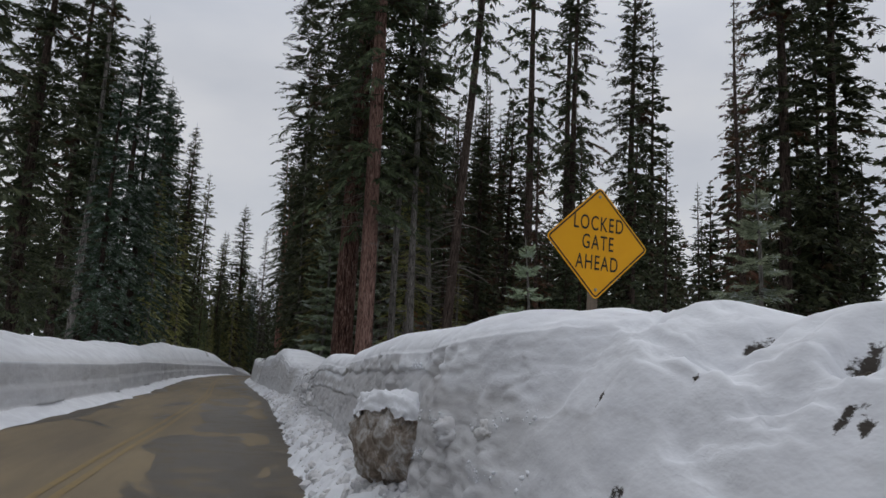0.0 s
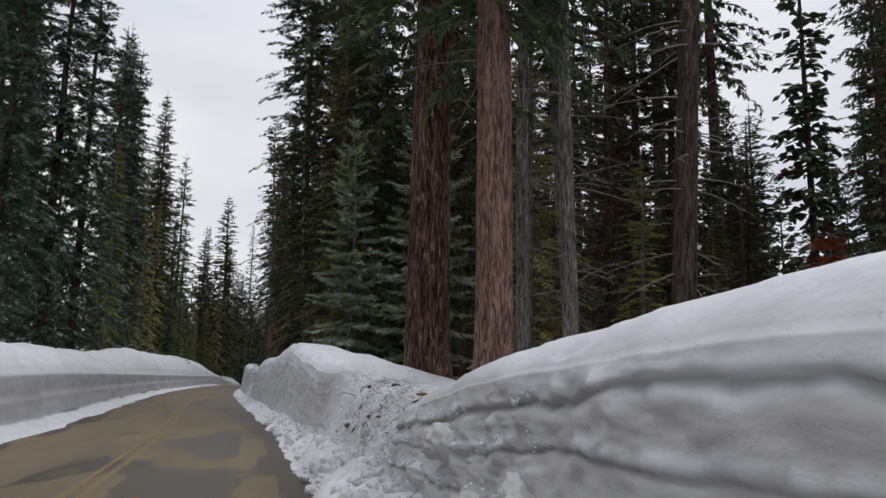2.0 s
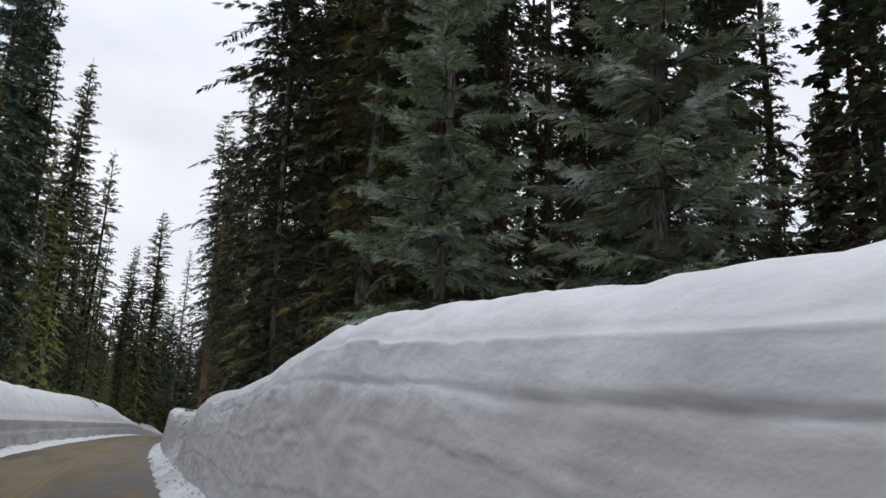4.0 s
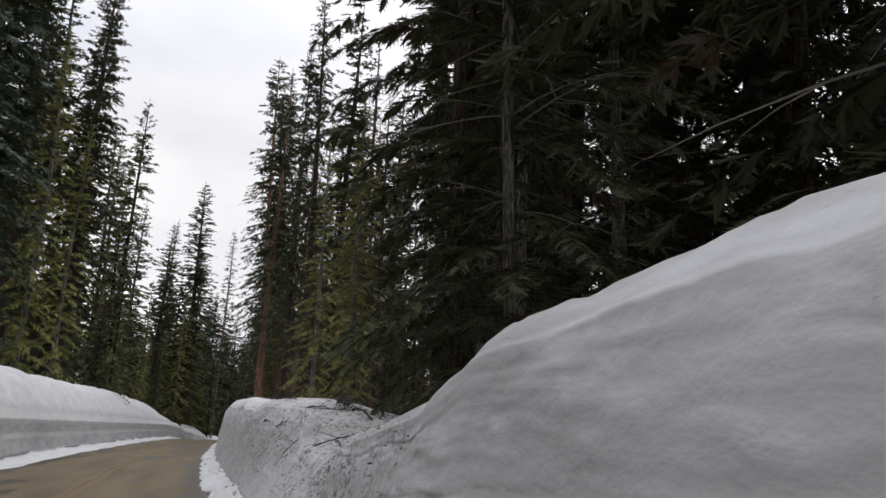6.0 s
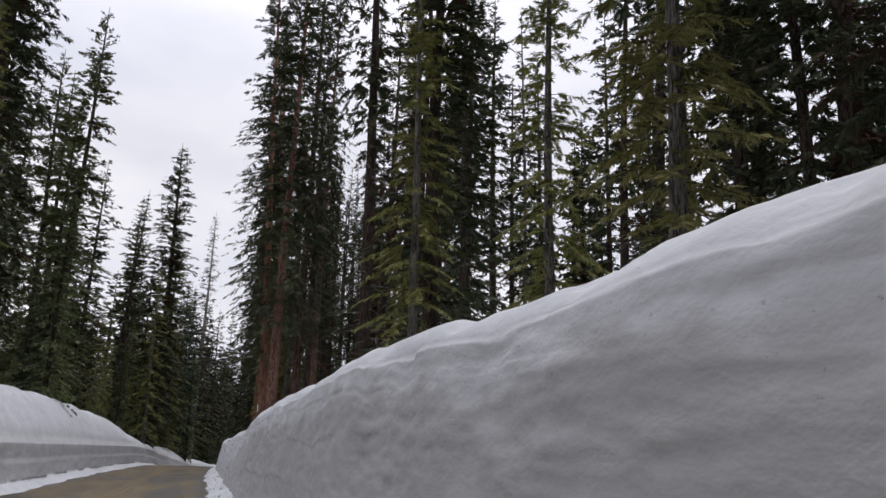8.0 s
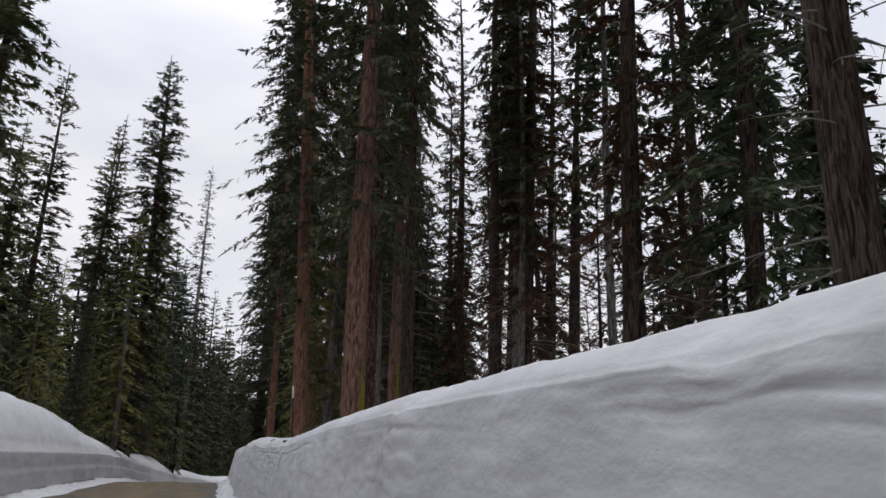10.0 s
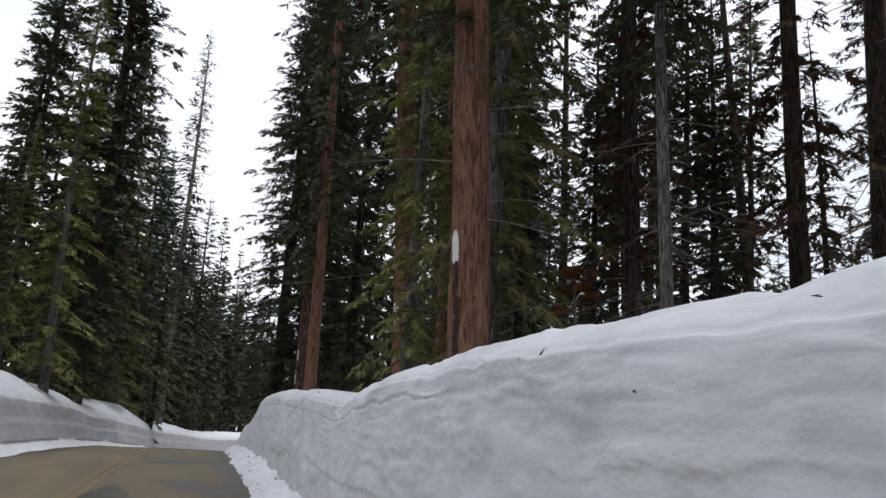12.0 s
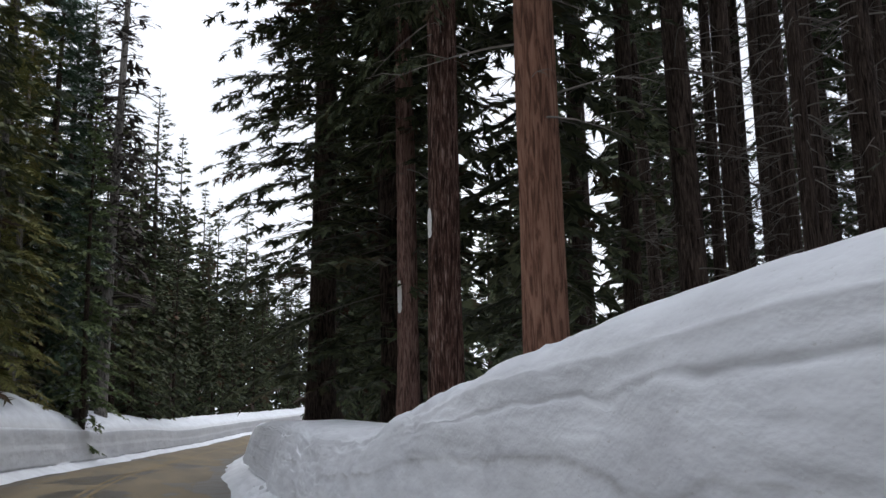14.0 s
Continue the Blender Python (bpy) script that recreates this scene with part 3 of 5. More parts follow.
def bank_left():
    ys = np.concatenate([np.arange(-30, 215, 0.3), np.arange(215, 290, 1.0)])
    top = smooth_line(CREST_L, ys, 2.0)[:, None]
    one, yy = np.ones((len(ys), 1)), ys[:, None]
    berm, wall, cap = np.linspace(0, 1, 5), np.linspace(0, 1, 16), np.linspace(0, 1, 12)
    floor_ = np.array([9.5, 11, 13, 16, 20, 26, 34, 45, 60])
    edge_ = 4.75 + 0.10 * wave(yy * 1.4, 0 * yy, 51)
    foot = edge_ + 0.65
    bo = edge_ + 0.65 * berm
    bz = -0.04 + 0.26 * berm + 0.02 * wave(yy * 5, bo * 5, 52) * np.minimum(1, berm * 3)
    lip = np.minimum(top * 0.62, 1.55)
    wz = 0.22 + (lip - 0.22) * wall
    wo = foot + 0.12 * wall + 0.05 * wave(yy * 0.9, wz * 2, 53) + 0.05 * (wz > 0.55 * lip) + 0.03 * fbm(yy * 2, wz * 3, 54)
    co = wo[:, -1:] + 0.05 + 2.2 * cap**1.1
    cz = lip + (top - lip) * np.sin(cap * math.pi / 2) ** 0.9 + 0.09 * fbm(yy * 0.5, co * 0.7, 55) * np.minimum(1, cap * 3)
    fo = floor_ * one
    near = np.exp(-((fo - 8) / 3.0) ** 2)
    fz = (1.3 + 0.4 * wave(fo * 0.25, yy * 0.16, 56) + 0.004 * (fo - 8) ** 1.5) * (1 - near) + top * 0.97 * near
    off, z = np.concatenate([bo, wo, co, fo], 1), np.concatenate([bz, wz, cz, fz], 1)
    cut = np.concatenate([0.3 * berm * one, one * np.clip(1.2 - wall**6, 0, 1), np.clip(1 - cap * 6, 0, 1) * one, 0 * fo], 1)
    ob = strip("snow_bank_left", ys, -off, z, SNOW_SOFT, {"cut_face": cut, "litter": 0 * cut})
    return tagged(ob, "smooth snow bank with a cut face across the road", "snow bank", kind="structure")


bank_right()
bank_left()
BANK_GRID = BANK_GRID[0]

# snow-covered ground to the horizon, below the road and the banks
gx = np.concatenate([np.linspace(-1500, -80, 12), np.linspace(-60, 110, 30), np.linspace(140, 1500, 12)])
gy = np.concatenate([np.linspace(-1200, -60, 10), np.linspace(-40, 330, 50), np.linspace(360, 2200, 14)])
GX, GY = np.meshgrid(gx, gy)
away = np.abs(GX - line_x(np.clip(GY, -80, 300)))
GZ = -0.5 + road_z(np.clip(GY, -80, 300))
far = np.clip((np.hypot(GX, np.maximum(GY - 100, 0) + np.maximum(-GY, 0)) - 150) / 600, 0, 1)
GZ = GZ + 45 * far**1.4 * (0.7 + 0.4 * wave(GX * 0.006, GY * 0.006, 60)) + np.clip((away - 50) / 30, 0, 1) * 1.6
gv = np.stack([GX, GY, GZ], -1).reshape(-1, 3)
a = (np.arange(len(gy) - 1)[:, None] * len(gx) + np.arange(len(gx) - 1)).ravel()
ground = mesh_object("ground", gv.tolist(), np.stack([a, a + 1, a + len(gx) + 1, a + len(gx)], 1).tolist(), SNOW_SOFT, smooth=True)
tagged(ground, "snow-covered forest ground", "ground", kind="structure")


# ---- road sign ----
def road_sign():
    sign = tagged(new("road_sign"), "yellow diamond warning sign with black lettering on a post", "road sign")
    side, r = 0.762, 0.045

    def plate(half, radius, z0, z1):
        bm = bmesh.new()
        ring = []
        for cx_, cy_, a0 in ((1, 1, 0), (-1, 1, 90), (-1, -1, 180), (1, -1, 270)):
            for k in range(7):
                a_ = radians(a0 + 15 * k)
                ring.append((cx_ * (half - radius) + radius * math.cos(a_), cy_ * (half - radius) + radius * math.sin(a_)))
        return bm, ring

    def solid(half, radius, z0, z1):
        bm, ring = plate(half, radius, z0, z1)
        f = bm.faces.new([bm.verts.new((x, y, z0)) for x, y in ring])
        ext = bmesh.ops.extrude_face_region(bm, geom=[f])
        for v in [g for g in ext["geom"] if isinstance(g, bmesh.types.BMVert)]:
            v.co.z = z1
        bmesh.ops.recalc_face_normals(bm, faces=bm.faces)
        bmesh.ops.transform(bm, matrix=Matrix.Rotation(radians(45), 4, "Z"), verts=bm.verts)
        return bm

    def frame_band(outer, inner, z0, z1):
        bm, a_ = plate(outer, r - 0.012, z0, z1)
        _, b_ = plate(inner, r - 0.026, z0, z1)
        va = [bm.verts.new((x, y, z1)) for x, y in a_]
        vb = [bm.verts.new((x, y, z1)) for x, y in b_]
        for k in range(len(va)):
            j = (k + 1) % len(va)
            bm.faces.new((va[k], va[j], vb[j], vb[k]))
        bmesh.ops.transform(bm, matrix=Matrix.Rotation(radians(45), 4, "Z"), verts=bm.verts)
        return bm

    board = part("sign_board", solid(side / 2, r, -0.0025, 0.0), SIGN_YELLOW, sign, "yellow diamond board")
    part("border", frame_band(side / 2 - 0.014, side / 2 - 0.028, 0, 0.003), SIGN_BLACK, board)
    for word, y in (("LOCKED", 0.175), ("GATE", -0.005), ("AHEAD", -0.195)):
        cu = bpy.data.curves.new("lettering", "FONT")
        cu.body, cu.size, cu.align_x, cu.align_y = word, 0.205, "CENTER", "CENTER"
        cu.offset, cu.space_character = 0.001, 1.16
        tmp = bpy.data.objects.new("lettering", cu)
        me = bpy.data.meshes.new_from_object(tmp)
        bpy.data.objects.remove(tmp)
        me.transform(Matrix.Translation((0, y, 0.003)) @ Matrix.Diagonal((0.60, 0.95, 1.0, 1)))
        me.materials.clear()
        me.materials.append(SIGN_BLACK)
        w_ = new("lettering", me)
        w_.parent = board
        tagged(w_, "black painted word " + word)
    for y in (0.44, -0.44):
        bm = bmesh.new()
        bmesh.ops.create_cone(bm, cap_ends=True, segments=12, radius1=0.016, radius2=0.012, depth=0.014, matrix=Matrix.Translation((0, y, 0.005)))
        part("bolt", bm, STEEL, sign, "steel bolt")
    bm = bmesh.new()
    bmesh.ops.create_cube(bm, size=1.0, matrix=Matrix.Translation((0, -0.9, -0.05)) @ Matrix.Diagonal((0.075, 2.75, 0.075, 1)))
    bmesh.ops.bevel(bm, geom=bm.edges, offset=0.008, segments=1, affect="EDGES")
    part("post", bm, POST, sign, "weathered brown wooden post")
    sign.matrix_world = Matrix.Translation((3.2, 6.53, 2.80)) @ pose(0, 0, 0, 90, 0, 4) @ Matrix.Rotation(radians(-2.0), 4, "Z")
    return sign


road_sign()


# ---- trees ----
def tube_rings(points, radii, sides, wobble=0.0, rng=None, flare=0.0):
    """Verts and faces of a tapered tube along the points."""
    pts = np.asarray(points, float)
    ang = np.linspace(0, 2 * math.pi, sides, endpoint=False)
    verts = []
    for k, (p, r) in enumerate(zip(pts, radii)):
        rr = r * (1 + (wobble * rng.uniform(-1, 1, sides) if rng is not None else 0))
        d = pts[min(k + 1, len(pts) - 1)] - pts[max(k - 1, 0)]
        d = d / (np.linalg.norm(d) + 1e-9)
        side = np.cross(d, (0, 0, 1.0) if abs(d[2]) < 0.9 else (0, 1.0, 0))
        side = side / np.linalg.norm(side)
        up = np.cross(side, d)
        verts.append(p + np.outer(np.cos(ang) * rr, side) + np.outer(np.sin(ang) * rr, up))
    faces = []
    for k in range(len(pts) - 1):
        for j in range(sides):
            a_, b_ = k * sides + j, k * sides + (j + 1) % sides
            faces.append((a_, b_, b_ + sides, a_ + sides))
    return np.concatenate(verts), faces


def crown_arrays(rng, height, base, reach, branches, twigs, droop, fullness, curl=0.0, size=1.0, comb=2):
    """Needle sprays: each branch carries side twigs, each twig a narrow spray with needle tips to both sides."""
    u = np.sort(rng.uniform(0, 1, branches) ** 0.85)
    whorls = max(8, int((height - base) / 0.55))
    u = np.clip((np.floor(u * whorls) + rng.uniform(0, 0.45, branches)) / whorls, 0, 1)
    h = base + u * (height * 0.985 - base)
    prof = np.minimum(1.0, 0.6 + 2.2 * u) * (1 - u) ** fullness + 0.05
    length = reach * prof * rng.uniform(0.55, 1.1, branches)
    az = np.cumsum(np.full(branches, 2.39996)) + rng.normal(0, 0.5, branches)
    lift = np.interp(u, [0, 0.5, 1], [-0.22, 0.02, 0.75]) + rng.normal(0, 0.12, branches)
    count = np.maximum(5, (twigs * np.sqrt(length / reach + 0.05)).astype(int))
    bi = np.repeat(np.arange(branches), count)
    s = rng.uniform(0.06, 1.0, len(bi)) ** 0.84
    L, A, e = length[bi], az[bi], lift[bi]
    out = np.stack([np.cos(A), np.sin(A), 0 * A], 1)
    side = np.stack([-np.sin(A), np.cos(A), 0 * A], 1)
    zz = L * (e * s - droop * s**2 + curl * s**4)
    org = out * (L * s)[:, None] + np.array([0, 0, 1.0]) * (h[bi] + zz)[:, None]
    sgn = rng.choice([-1.0, 1.0], len(bi))
    spread = np.radians(rng.normal(50, 14, len(bi)))
    spread = np.where(s > 0.93, rng.normal(0, 0.3, len(bi)), spread)
    d = out * np.cos(spread)[:, None] + side * (sgn * np.sin(spread))[:, None]
    d[:, 2] += e - 1.6 * droop * s + 3.0 * curl * s**3 + rng.normal(-0.08, 0.18, len(bi))
    d /= np.linalg.norm(d, axis=1)[:, None]
    tl = size * (0.22 + 0.28 * (1 - s)) * np.clip(L, 0.5, 1.5) * rng.uniform(0.65, 1.2, len(bi)) + 0.06
    n = len(tl)
    flat = np.cross(d, np.array([0, 0, 1.0]))
    flat /= np.linalg.norm(flat, axis=1)[:, None] + 1e-9
    roll = rng.normal(0, 0.45, n)
    wdir = flat * np.cos(roll)[:, None] + np.cross(flat, d) * np.sin(roll)[:, None]
    sag = np.array([0, 0, 1.0]) * (tl * rng.uniform(0.02, 0.16, n))[:, None]
    wd = (tl * rng.uniform(0.09, 0.14, n) * (2.6 if comb == 0 else (1.0 if comb > 2 else 1.5)))[:, None]
    mid = org + d * (0.5 * tl)[:, None]
    tip = org + d * tl[:, None] - sag
    tris = [np.stack([org, mid + wdir * wd, tip], 1), np.stack([org, tip, mid - wdir * wd], 1)]
    for k in range(comb):
        for sg in (-1.0, 1.0):
            f = ((k + rng.uniform(0.1, 0.9, n)) / comb) * 0.8
            at = org + d * (tl * f)[:, None] - sag * (f**2)[:, None]
            way = d * rng.uniform(0.50, 0.85, n)[:, None] + wdir * (sg * rng.uniform(0.58, 0.88, n))[:, None]
            way[:, 2] += rng.normal(-0.04, 0.15, n)
            ln = (tl * ((0.62 if comb < 3 else 0.52) - 0.30 * f) * rng.uniform(0.75, 1.2, n))[:, None]
            hb = d * (tl * (0.34 if comb < 4 else 0.26) / (comb + 1.0) * rng.uniform(0.8, 1.2, n))[:, None]
            tris.append(np.stack([at - hb, at + hb, at + way * ln], 1))
    v = np.stack(tris, 1).reshape(-1, 3)
    q = np.arange(len(v)).reshape(-1, 3)
    return v, q, (h, az, length, lift)


def limb_arrays(rng, specs, droop, sides=3, thick=0.02, forks=0):
    """Bare limbs: bent tapered sticks, some with side twigs."""
    V, F, n = [], [], 0
    for h, az, length, lift in specs:
        s = np.linspace(0, 1, 5)
        o = np.array([math.cos(az), math.sin(az), 0])
        bend = rng.uniform(-0.12, 0.12)
        sd = np.array([-o[1], o[0], 0])
        p = o * (length * s)[:, None] + np.array([0, 0, 1.0]) * (h + length * (lift * s - droop * s**2))[:, None] + sd * (bend * length * s**2)[:, None]
        v, f = tube_rings(p, thick * (length / 2 + 0.4) * (1.05 - s), sides)
        V.append(v)
        F += [tuple(i + n for i in q) for q in f]
        n += len(v)
        for _ in range(forks):
            k = rng.uniform(0.35, 0.9)
            st = o * (length * k) + np.array([0, 0, h + length * (lift * k - droop * k * k)]) + sd * (bend * length * k**2)
            dd = o * rng.uniform(0.3, 0.9) + sd * rng.choice([-1, 1]) * rng.uniform(0.4, 0.9) + np.array([0, 0, rng.uniform(-0.45, 0.15)])
            ln = length * rng.uniform(0.15, 0.4)
            v, f = tube_rings([st, st + dd * ln * 0.55, st + dd * ln + np.array([0, 0, -0.1 * ln])], thick * np.array([0.5, 0.35, 0.12]) * (length / 2 + 0.3), sides)
            V.append(v)
            F += [tuple(i + n for i in q) for q in f]
            n += len(v)
    return np.concatenate(V), F


def fast_mesh(name, v, f, mat, smooth=False):
    me = bpy.data.meshes.new(name)
    me.from_pydata(v.tolist() if hasattr(v, "tolist") else v, [], f.tolist() if hasattr(f, "tolist") else f)
    if smooth:
        me.shade_smooth()
    me.materials.append(mat)
    me.update()
    return me


def tree_kind(name, label, category, seed, height, girth, base, reach, branches, twigs, foliage, bark, droop=0.25, fullness=0.85,
              bare=0, bare_from=0.1, curl=0.0, size=1.0, sides=9, lean=0.0, forks=1, flat=0.03, comb=2, wood_step=2):
    """One model of a tree with its trunk, crown and bare limbs, kept aside for copying."""
    rng = np.random.RandomState(seed)
    tree = bpy.data.objects.new(name, None)
    scene.collection.objects.link(tree)
    k = np.linspace(0, 1, 22) ** 1.15
    ph = rng.uniform(0, 6.28, 3)
    cx_ = 0.12 * np.sin(k * 5 + ph[0]) + lean * height * k
    cy_ = 0.12 * np.sin(k * 4 + ph[1])
    pts = np.stack([cx_ * (k > 0), cy_ * (k > 0), height * k - 1.0 * (k == 0)], 1)
    rad = girth * (1 - k) ** 0.75 * 0.93 + 0.012 + girth * 0.35 * np.exp(-height * k / 0.7)
    v, f = tube_rings(pts, rad, sides, flat, rng)
    kids = [("trunk", fast_mesh("trunk", v, f, bark, True), "")]
    if branches:
        v, q, arms = crown_arrays(rng, height, base, reach, branches, twigs, droop, fullness, curl, size, comb)
        v[:, 0] += lean * v[:, 2]
        kids.append(("crown", fast_mesh("crown", v, q, foliage), ""))
        pick = np.arange(0, branches, wood_step)
        spec = [(arms[0][i], arms[1][i], arms[2][i] * 0.85, arms[3][i]) for i in pick]
        v, f = limb_arrays(rng, spec, droop, 3, 0.018)
        v[:, 0] += lean * v[:, 2]
        kids.append(("branchwork", fast_mesh("branchwork", v, f, DARKWOOD), ""))
    if bare:
        spec = [(rng.uniform(bare_from * height, max(base, 0.2 * height)), rng.uniform(0, 6.28), rng.uniform(0.35, 1.0) * min(reach, 2.6), rng.normal(-0.1, 0.2)) for _ in range(bare)]
        v, f = limb_arrays(rng, spec, 0.18, 3, 0.013, forks)
        v[:, 0] += lean * v[:, 2]
        kids.append(("dead_branchwork", fast_mesh("dead_branchwork", v, f, DEADWOOD), "bare grey dead branches"))
    for nm, me, lb in kids:
        ob = new(nm, me)
        ob.parent = tree
        tagged(ob, lb, kind="stuff" if nm != "trunk" else "")
    tagged(tree, label, category)
    tree["height"] = float(height)
    return tree


KINDS = {
    "fir_near": tree_kind("fir_tree", "tall dark green fir with drooping layered boughs", "fir tree", 1, 28, 0.30, 2.0, 3.5, 250, 62, FIR, BARK_DARK, 0.30, 0.7, 40, size=0.62, comb=5, forks=2),
    "fir_edge": tree_kind("fir_tree", "tall dense dark fir with long layered boughs", "fir tree", 2, 32, 0.38, 2.0, 3.9, 300, 34, FIR, BARK_DARK, 0.26, 0.6, 20, size=0.88, comb=3, wood_step=3),
    "fir_column": tree_kind("fir_tree", "tall slender fir with dense boughs down to the snow", "fir tree", 18, 40, 0.075, 2.2, 3.2, 330, 42, FIR, BARK_GREY, 0.30, 0.35, 30, size=0.66, comb=4, forks=3, wood_step=3),
    "fir_mid": tree_kind("fir_tree", "dark green fir in the forest", "fir tree", 3, 28, 0.28, 2.5, 3.3, 185, 24, FIR, BARK_DARK, 0.28, 0.62, 12, size=0.92, comb=2, wood_step=5),
    "fir_green": tree_kind("fir_tree", "mid-green fir with layered boughs", "fir tree", 19, 28, 0.26, 1.6, 3.4, 190, 27, FIR_GREEN, BARK_DARK, 0.26, 0.62, 10, size=0.86, comb=2, wood_step=4),
    "fir_slim": tree_kind("fir_tree", "slim tall fir with short boughs", "fir tree", 4, 32, 0.27, 4.0, 2.7, 180, 17, FIR, BARK_DARK, 0.22, 0.6, 10, size=1.05, comb=2, wood_step=5),
    "fir_snowy": tree_kind("fir_tree", "dense green fir with snow on its boughs", "fir tree", 5, 30, 0.34, 1.5, 3.6, 300, 32, FIR_SNOWY, BARK_DARK, 0.32, 0.55, 0, size=0.95, comb=3, wood_step=4),
    "fir_olive": tree_kind("fir_tree", "olive-brown fir hung with lichen", "fir tree", 6, 24, 0.22, 2.0, 2.5, 190, 31, FIR_OLIVE, BARK_GREY, 0.33, 0.7, 24, size=0.74, comb=4, wood_step=2),
    "fir_rust": tree_kind("fir_tree", "fir with rust-brown dying boughs", "fir tree", 7, 26, 0.24, 4.0, 2.4, 160, 24, FIR_RUST, BARK_DARK, 0.3, 0.75, 24, size=0.66, comb=3, wood_step=2),
    "fir_young": tree_kind("young_fir", "young pale green fir with frosted tips", "fir tree", 8, 12, 0.12, 0.6, 2.3, 130, 66, FIR_YOUNG, BARK_GREY, 0.10, 0.75, 0, curl=0.12, size=0.62, comb=4, wood_step=1),
    "sapling": tree_kind("young_fir", "small pale green fir sapling", "fir tree", 9, 5.0, 0.06, 0.3, 1.3, 100, 26, FIR_YOUNG, BARK_GREY, 0.15, 0.85, 0, curl=0.12, size=0.9, comb=4),
    "rust_sapling": tree_kind("young_fir", "small dead fir with orange-brown needles", "fir tree", 17, 3.2, 0.04, 0.8, 0.9, 46, 18, RUST_BRIGHT, BARK_GREY, 0.2, 0.6, 6, size=0.9, comb=3, wood_step=1),
    "tall_bare": tree_kind("tall_conifer", "tall conifer with a long bare trunk and high crown", "conifer", 10, 36, 0.34, 14.0, 3.2, 120, 26, FIR, BARK_DARK, 0.3, 0.7, 60, 0.06, size=0.84, sides=12, comb=2, wood_step=5, forks=2),
    "tall_thin": tree_kind("tall_conifer", "thin grey-barked conifer with dead lower limbs", "conifer", 11, 24, 0.15, 8.0, 1.7, 110, 22, FIR, BARK_GREY, 0.3, 0.7, 60, 0.05, size=0.9, comb=2, wood_step=4, forks=3),
    "red_giant": tree_kind("red_fir", "large conifer with deeply furrowed red bark", "conifer", 12, 44, 0.46, 7.0, 4.8, 270, 30, FIR, BARK_RED, 0.3, 0.6, 10, 0.16, sides=22, flat=0.05, size=0.95, comb=3, wood_step=3),
    "pink_giant": tree_kind("red_fir", "large conifer with scaly pinkish-brown bark", "conifer", 13, 42, 0.38, 7.0, 4.6, 270, 30, FIR, BARK_PINK, 0.3, 0.6, 18, 0.12, sides=22, flat=0.05, size=0.95, comb=3, wood_step=3, forks=2),
    "orange_giant": tree_kind("red_fir", "large conifer with orange-brown bark and grey dead limbs", "conifer", 16, 42, 0.38, 8.0, 4.6, 260, 30, FIR, BARK_ORANGE, 0.3, 0.6, 22, 0.09, sides=22, flat=0.05, size=0.95, comb=3, wood_step=3, forks=3),
    "mossy_giant": tree_kind("red_fir", "large red-barked conifer with bright moss on one side", "conifer", 14, 36, 0.37, 8.5, 3.8, 220, 26, FIR, BARK_MOSSY, 0.3, 0.6, 6, 0.25, sides=22, flat=0.05, size=0.95, comb=3, wood_step=3),
    "snag": tree_kind("dead_tree", "dead grey conifer snag with bare branches", "dead tree", 15, 36, 0.34, 6.0, 2.2, 0, 0, FIR, BARK_GREY, bare=0),
}


def snag_limbs():
    rng = np.random.RandomState(77)
    spec = []
    for h in np.sort(rng.uniform(6, 35, 190)):
        spec.append((h, rng.uniform(0, 6.28), (0.6 + 2.4 * (1 - (h - 6) / 30)) * rng.uniform(0.5, 1.1), rng.normal(0.12, 0.2)))
    v, f = limb_arrays(rng, spec, 0.3, 3, 0.05, 4)
    cv, cq, _ = crown_arrays(rng, 36.0, 6.0, 2.9, 190, 9, 0.3, 0.75, 0.0, 1.5, 1)
    f = [tuple(q) for q in f] + [tuple(int(i) + len(v) for i in q) for q in cq[np.arange(len(cq)) % 3 != 1]]
    v = np.concatenate([v, cv])
    ob = tagged(new("dead_branchwork", fast_mesh("dead_branchwork", v, f, DARKWOOD)), "bare grey dead branches", kind="stuff")
    ob.parent = KINDS["snag"]


snag_limbs()


def ground_z(x, y):
    off = x - float(line_x(y))
    return float(road_z(y)) + (1.1 if off > 2.5 else (1.2 if off < -6 else 0.0))


USED = set()
plant_rng = np.random.RandomState(5)


def plant(kind, x, y, height=None, z=None, wide=1.0, turn=None, tilt=(0, 0)):
    """Stand a tree of that kind at x, y; the first of a kind is the model itself."""
    model = KINDS[kind]
    k = (height or model["height"]) / model["height"]
    turn = plant_rng.uniform(0, 360) if turn is None else turn
    m = pose(x, y, ground_z(x, y) - 0.35 if z is None else z, tilt[0], tilt[1], turn)
    if kind in USED:
        ob = copy_thing(model, m)
    else:
        ob = model
        USED.add(kind)
        ob.matrix_basis = m
    ob.scale = (k * wide, k * wide, k)
    return ob


# beside the road on the right, in order of distance
plant("sapling", 7.3, 9.7, 3.9)
plant("sapling", 8.2, 7.2, 3.2)
plant("sapling", 7.5, 19.5, 4.6)
plant("fir_edge", 19.0, 35.0, 24, wide=0.9)
plant("fir_edge", 23.8, 29.8, 31, wide=0.95)
plant("fir_mid", 27.2, 30.4, 30, wide=1.2)
plant("fir_slim", 24.0, 41.0, 11)
plant("fir_slim", 15.7, 28.6, 13)
plant("fir_slim", 14.3, 23.9, 9.8)
plant("fir_slim", 15.2, 23.3, 7.9)
plant("fir_rust", 10.9, 27.4, 10)
for tx, ty, th in ((13.6, 38.5, 16), (10.6, 40.0, 12), (15.6, 33.0, 9), (12.8, 29.0, 7), (17.2, 39.5, 6)):
    plant("fir_mid", tx, ty, th, wide=1.15)
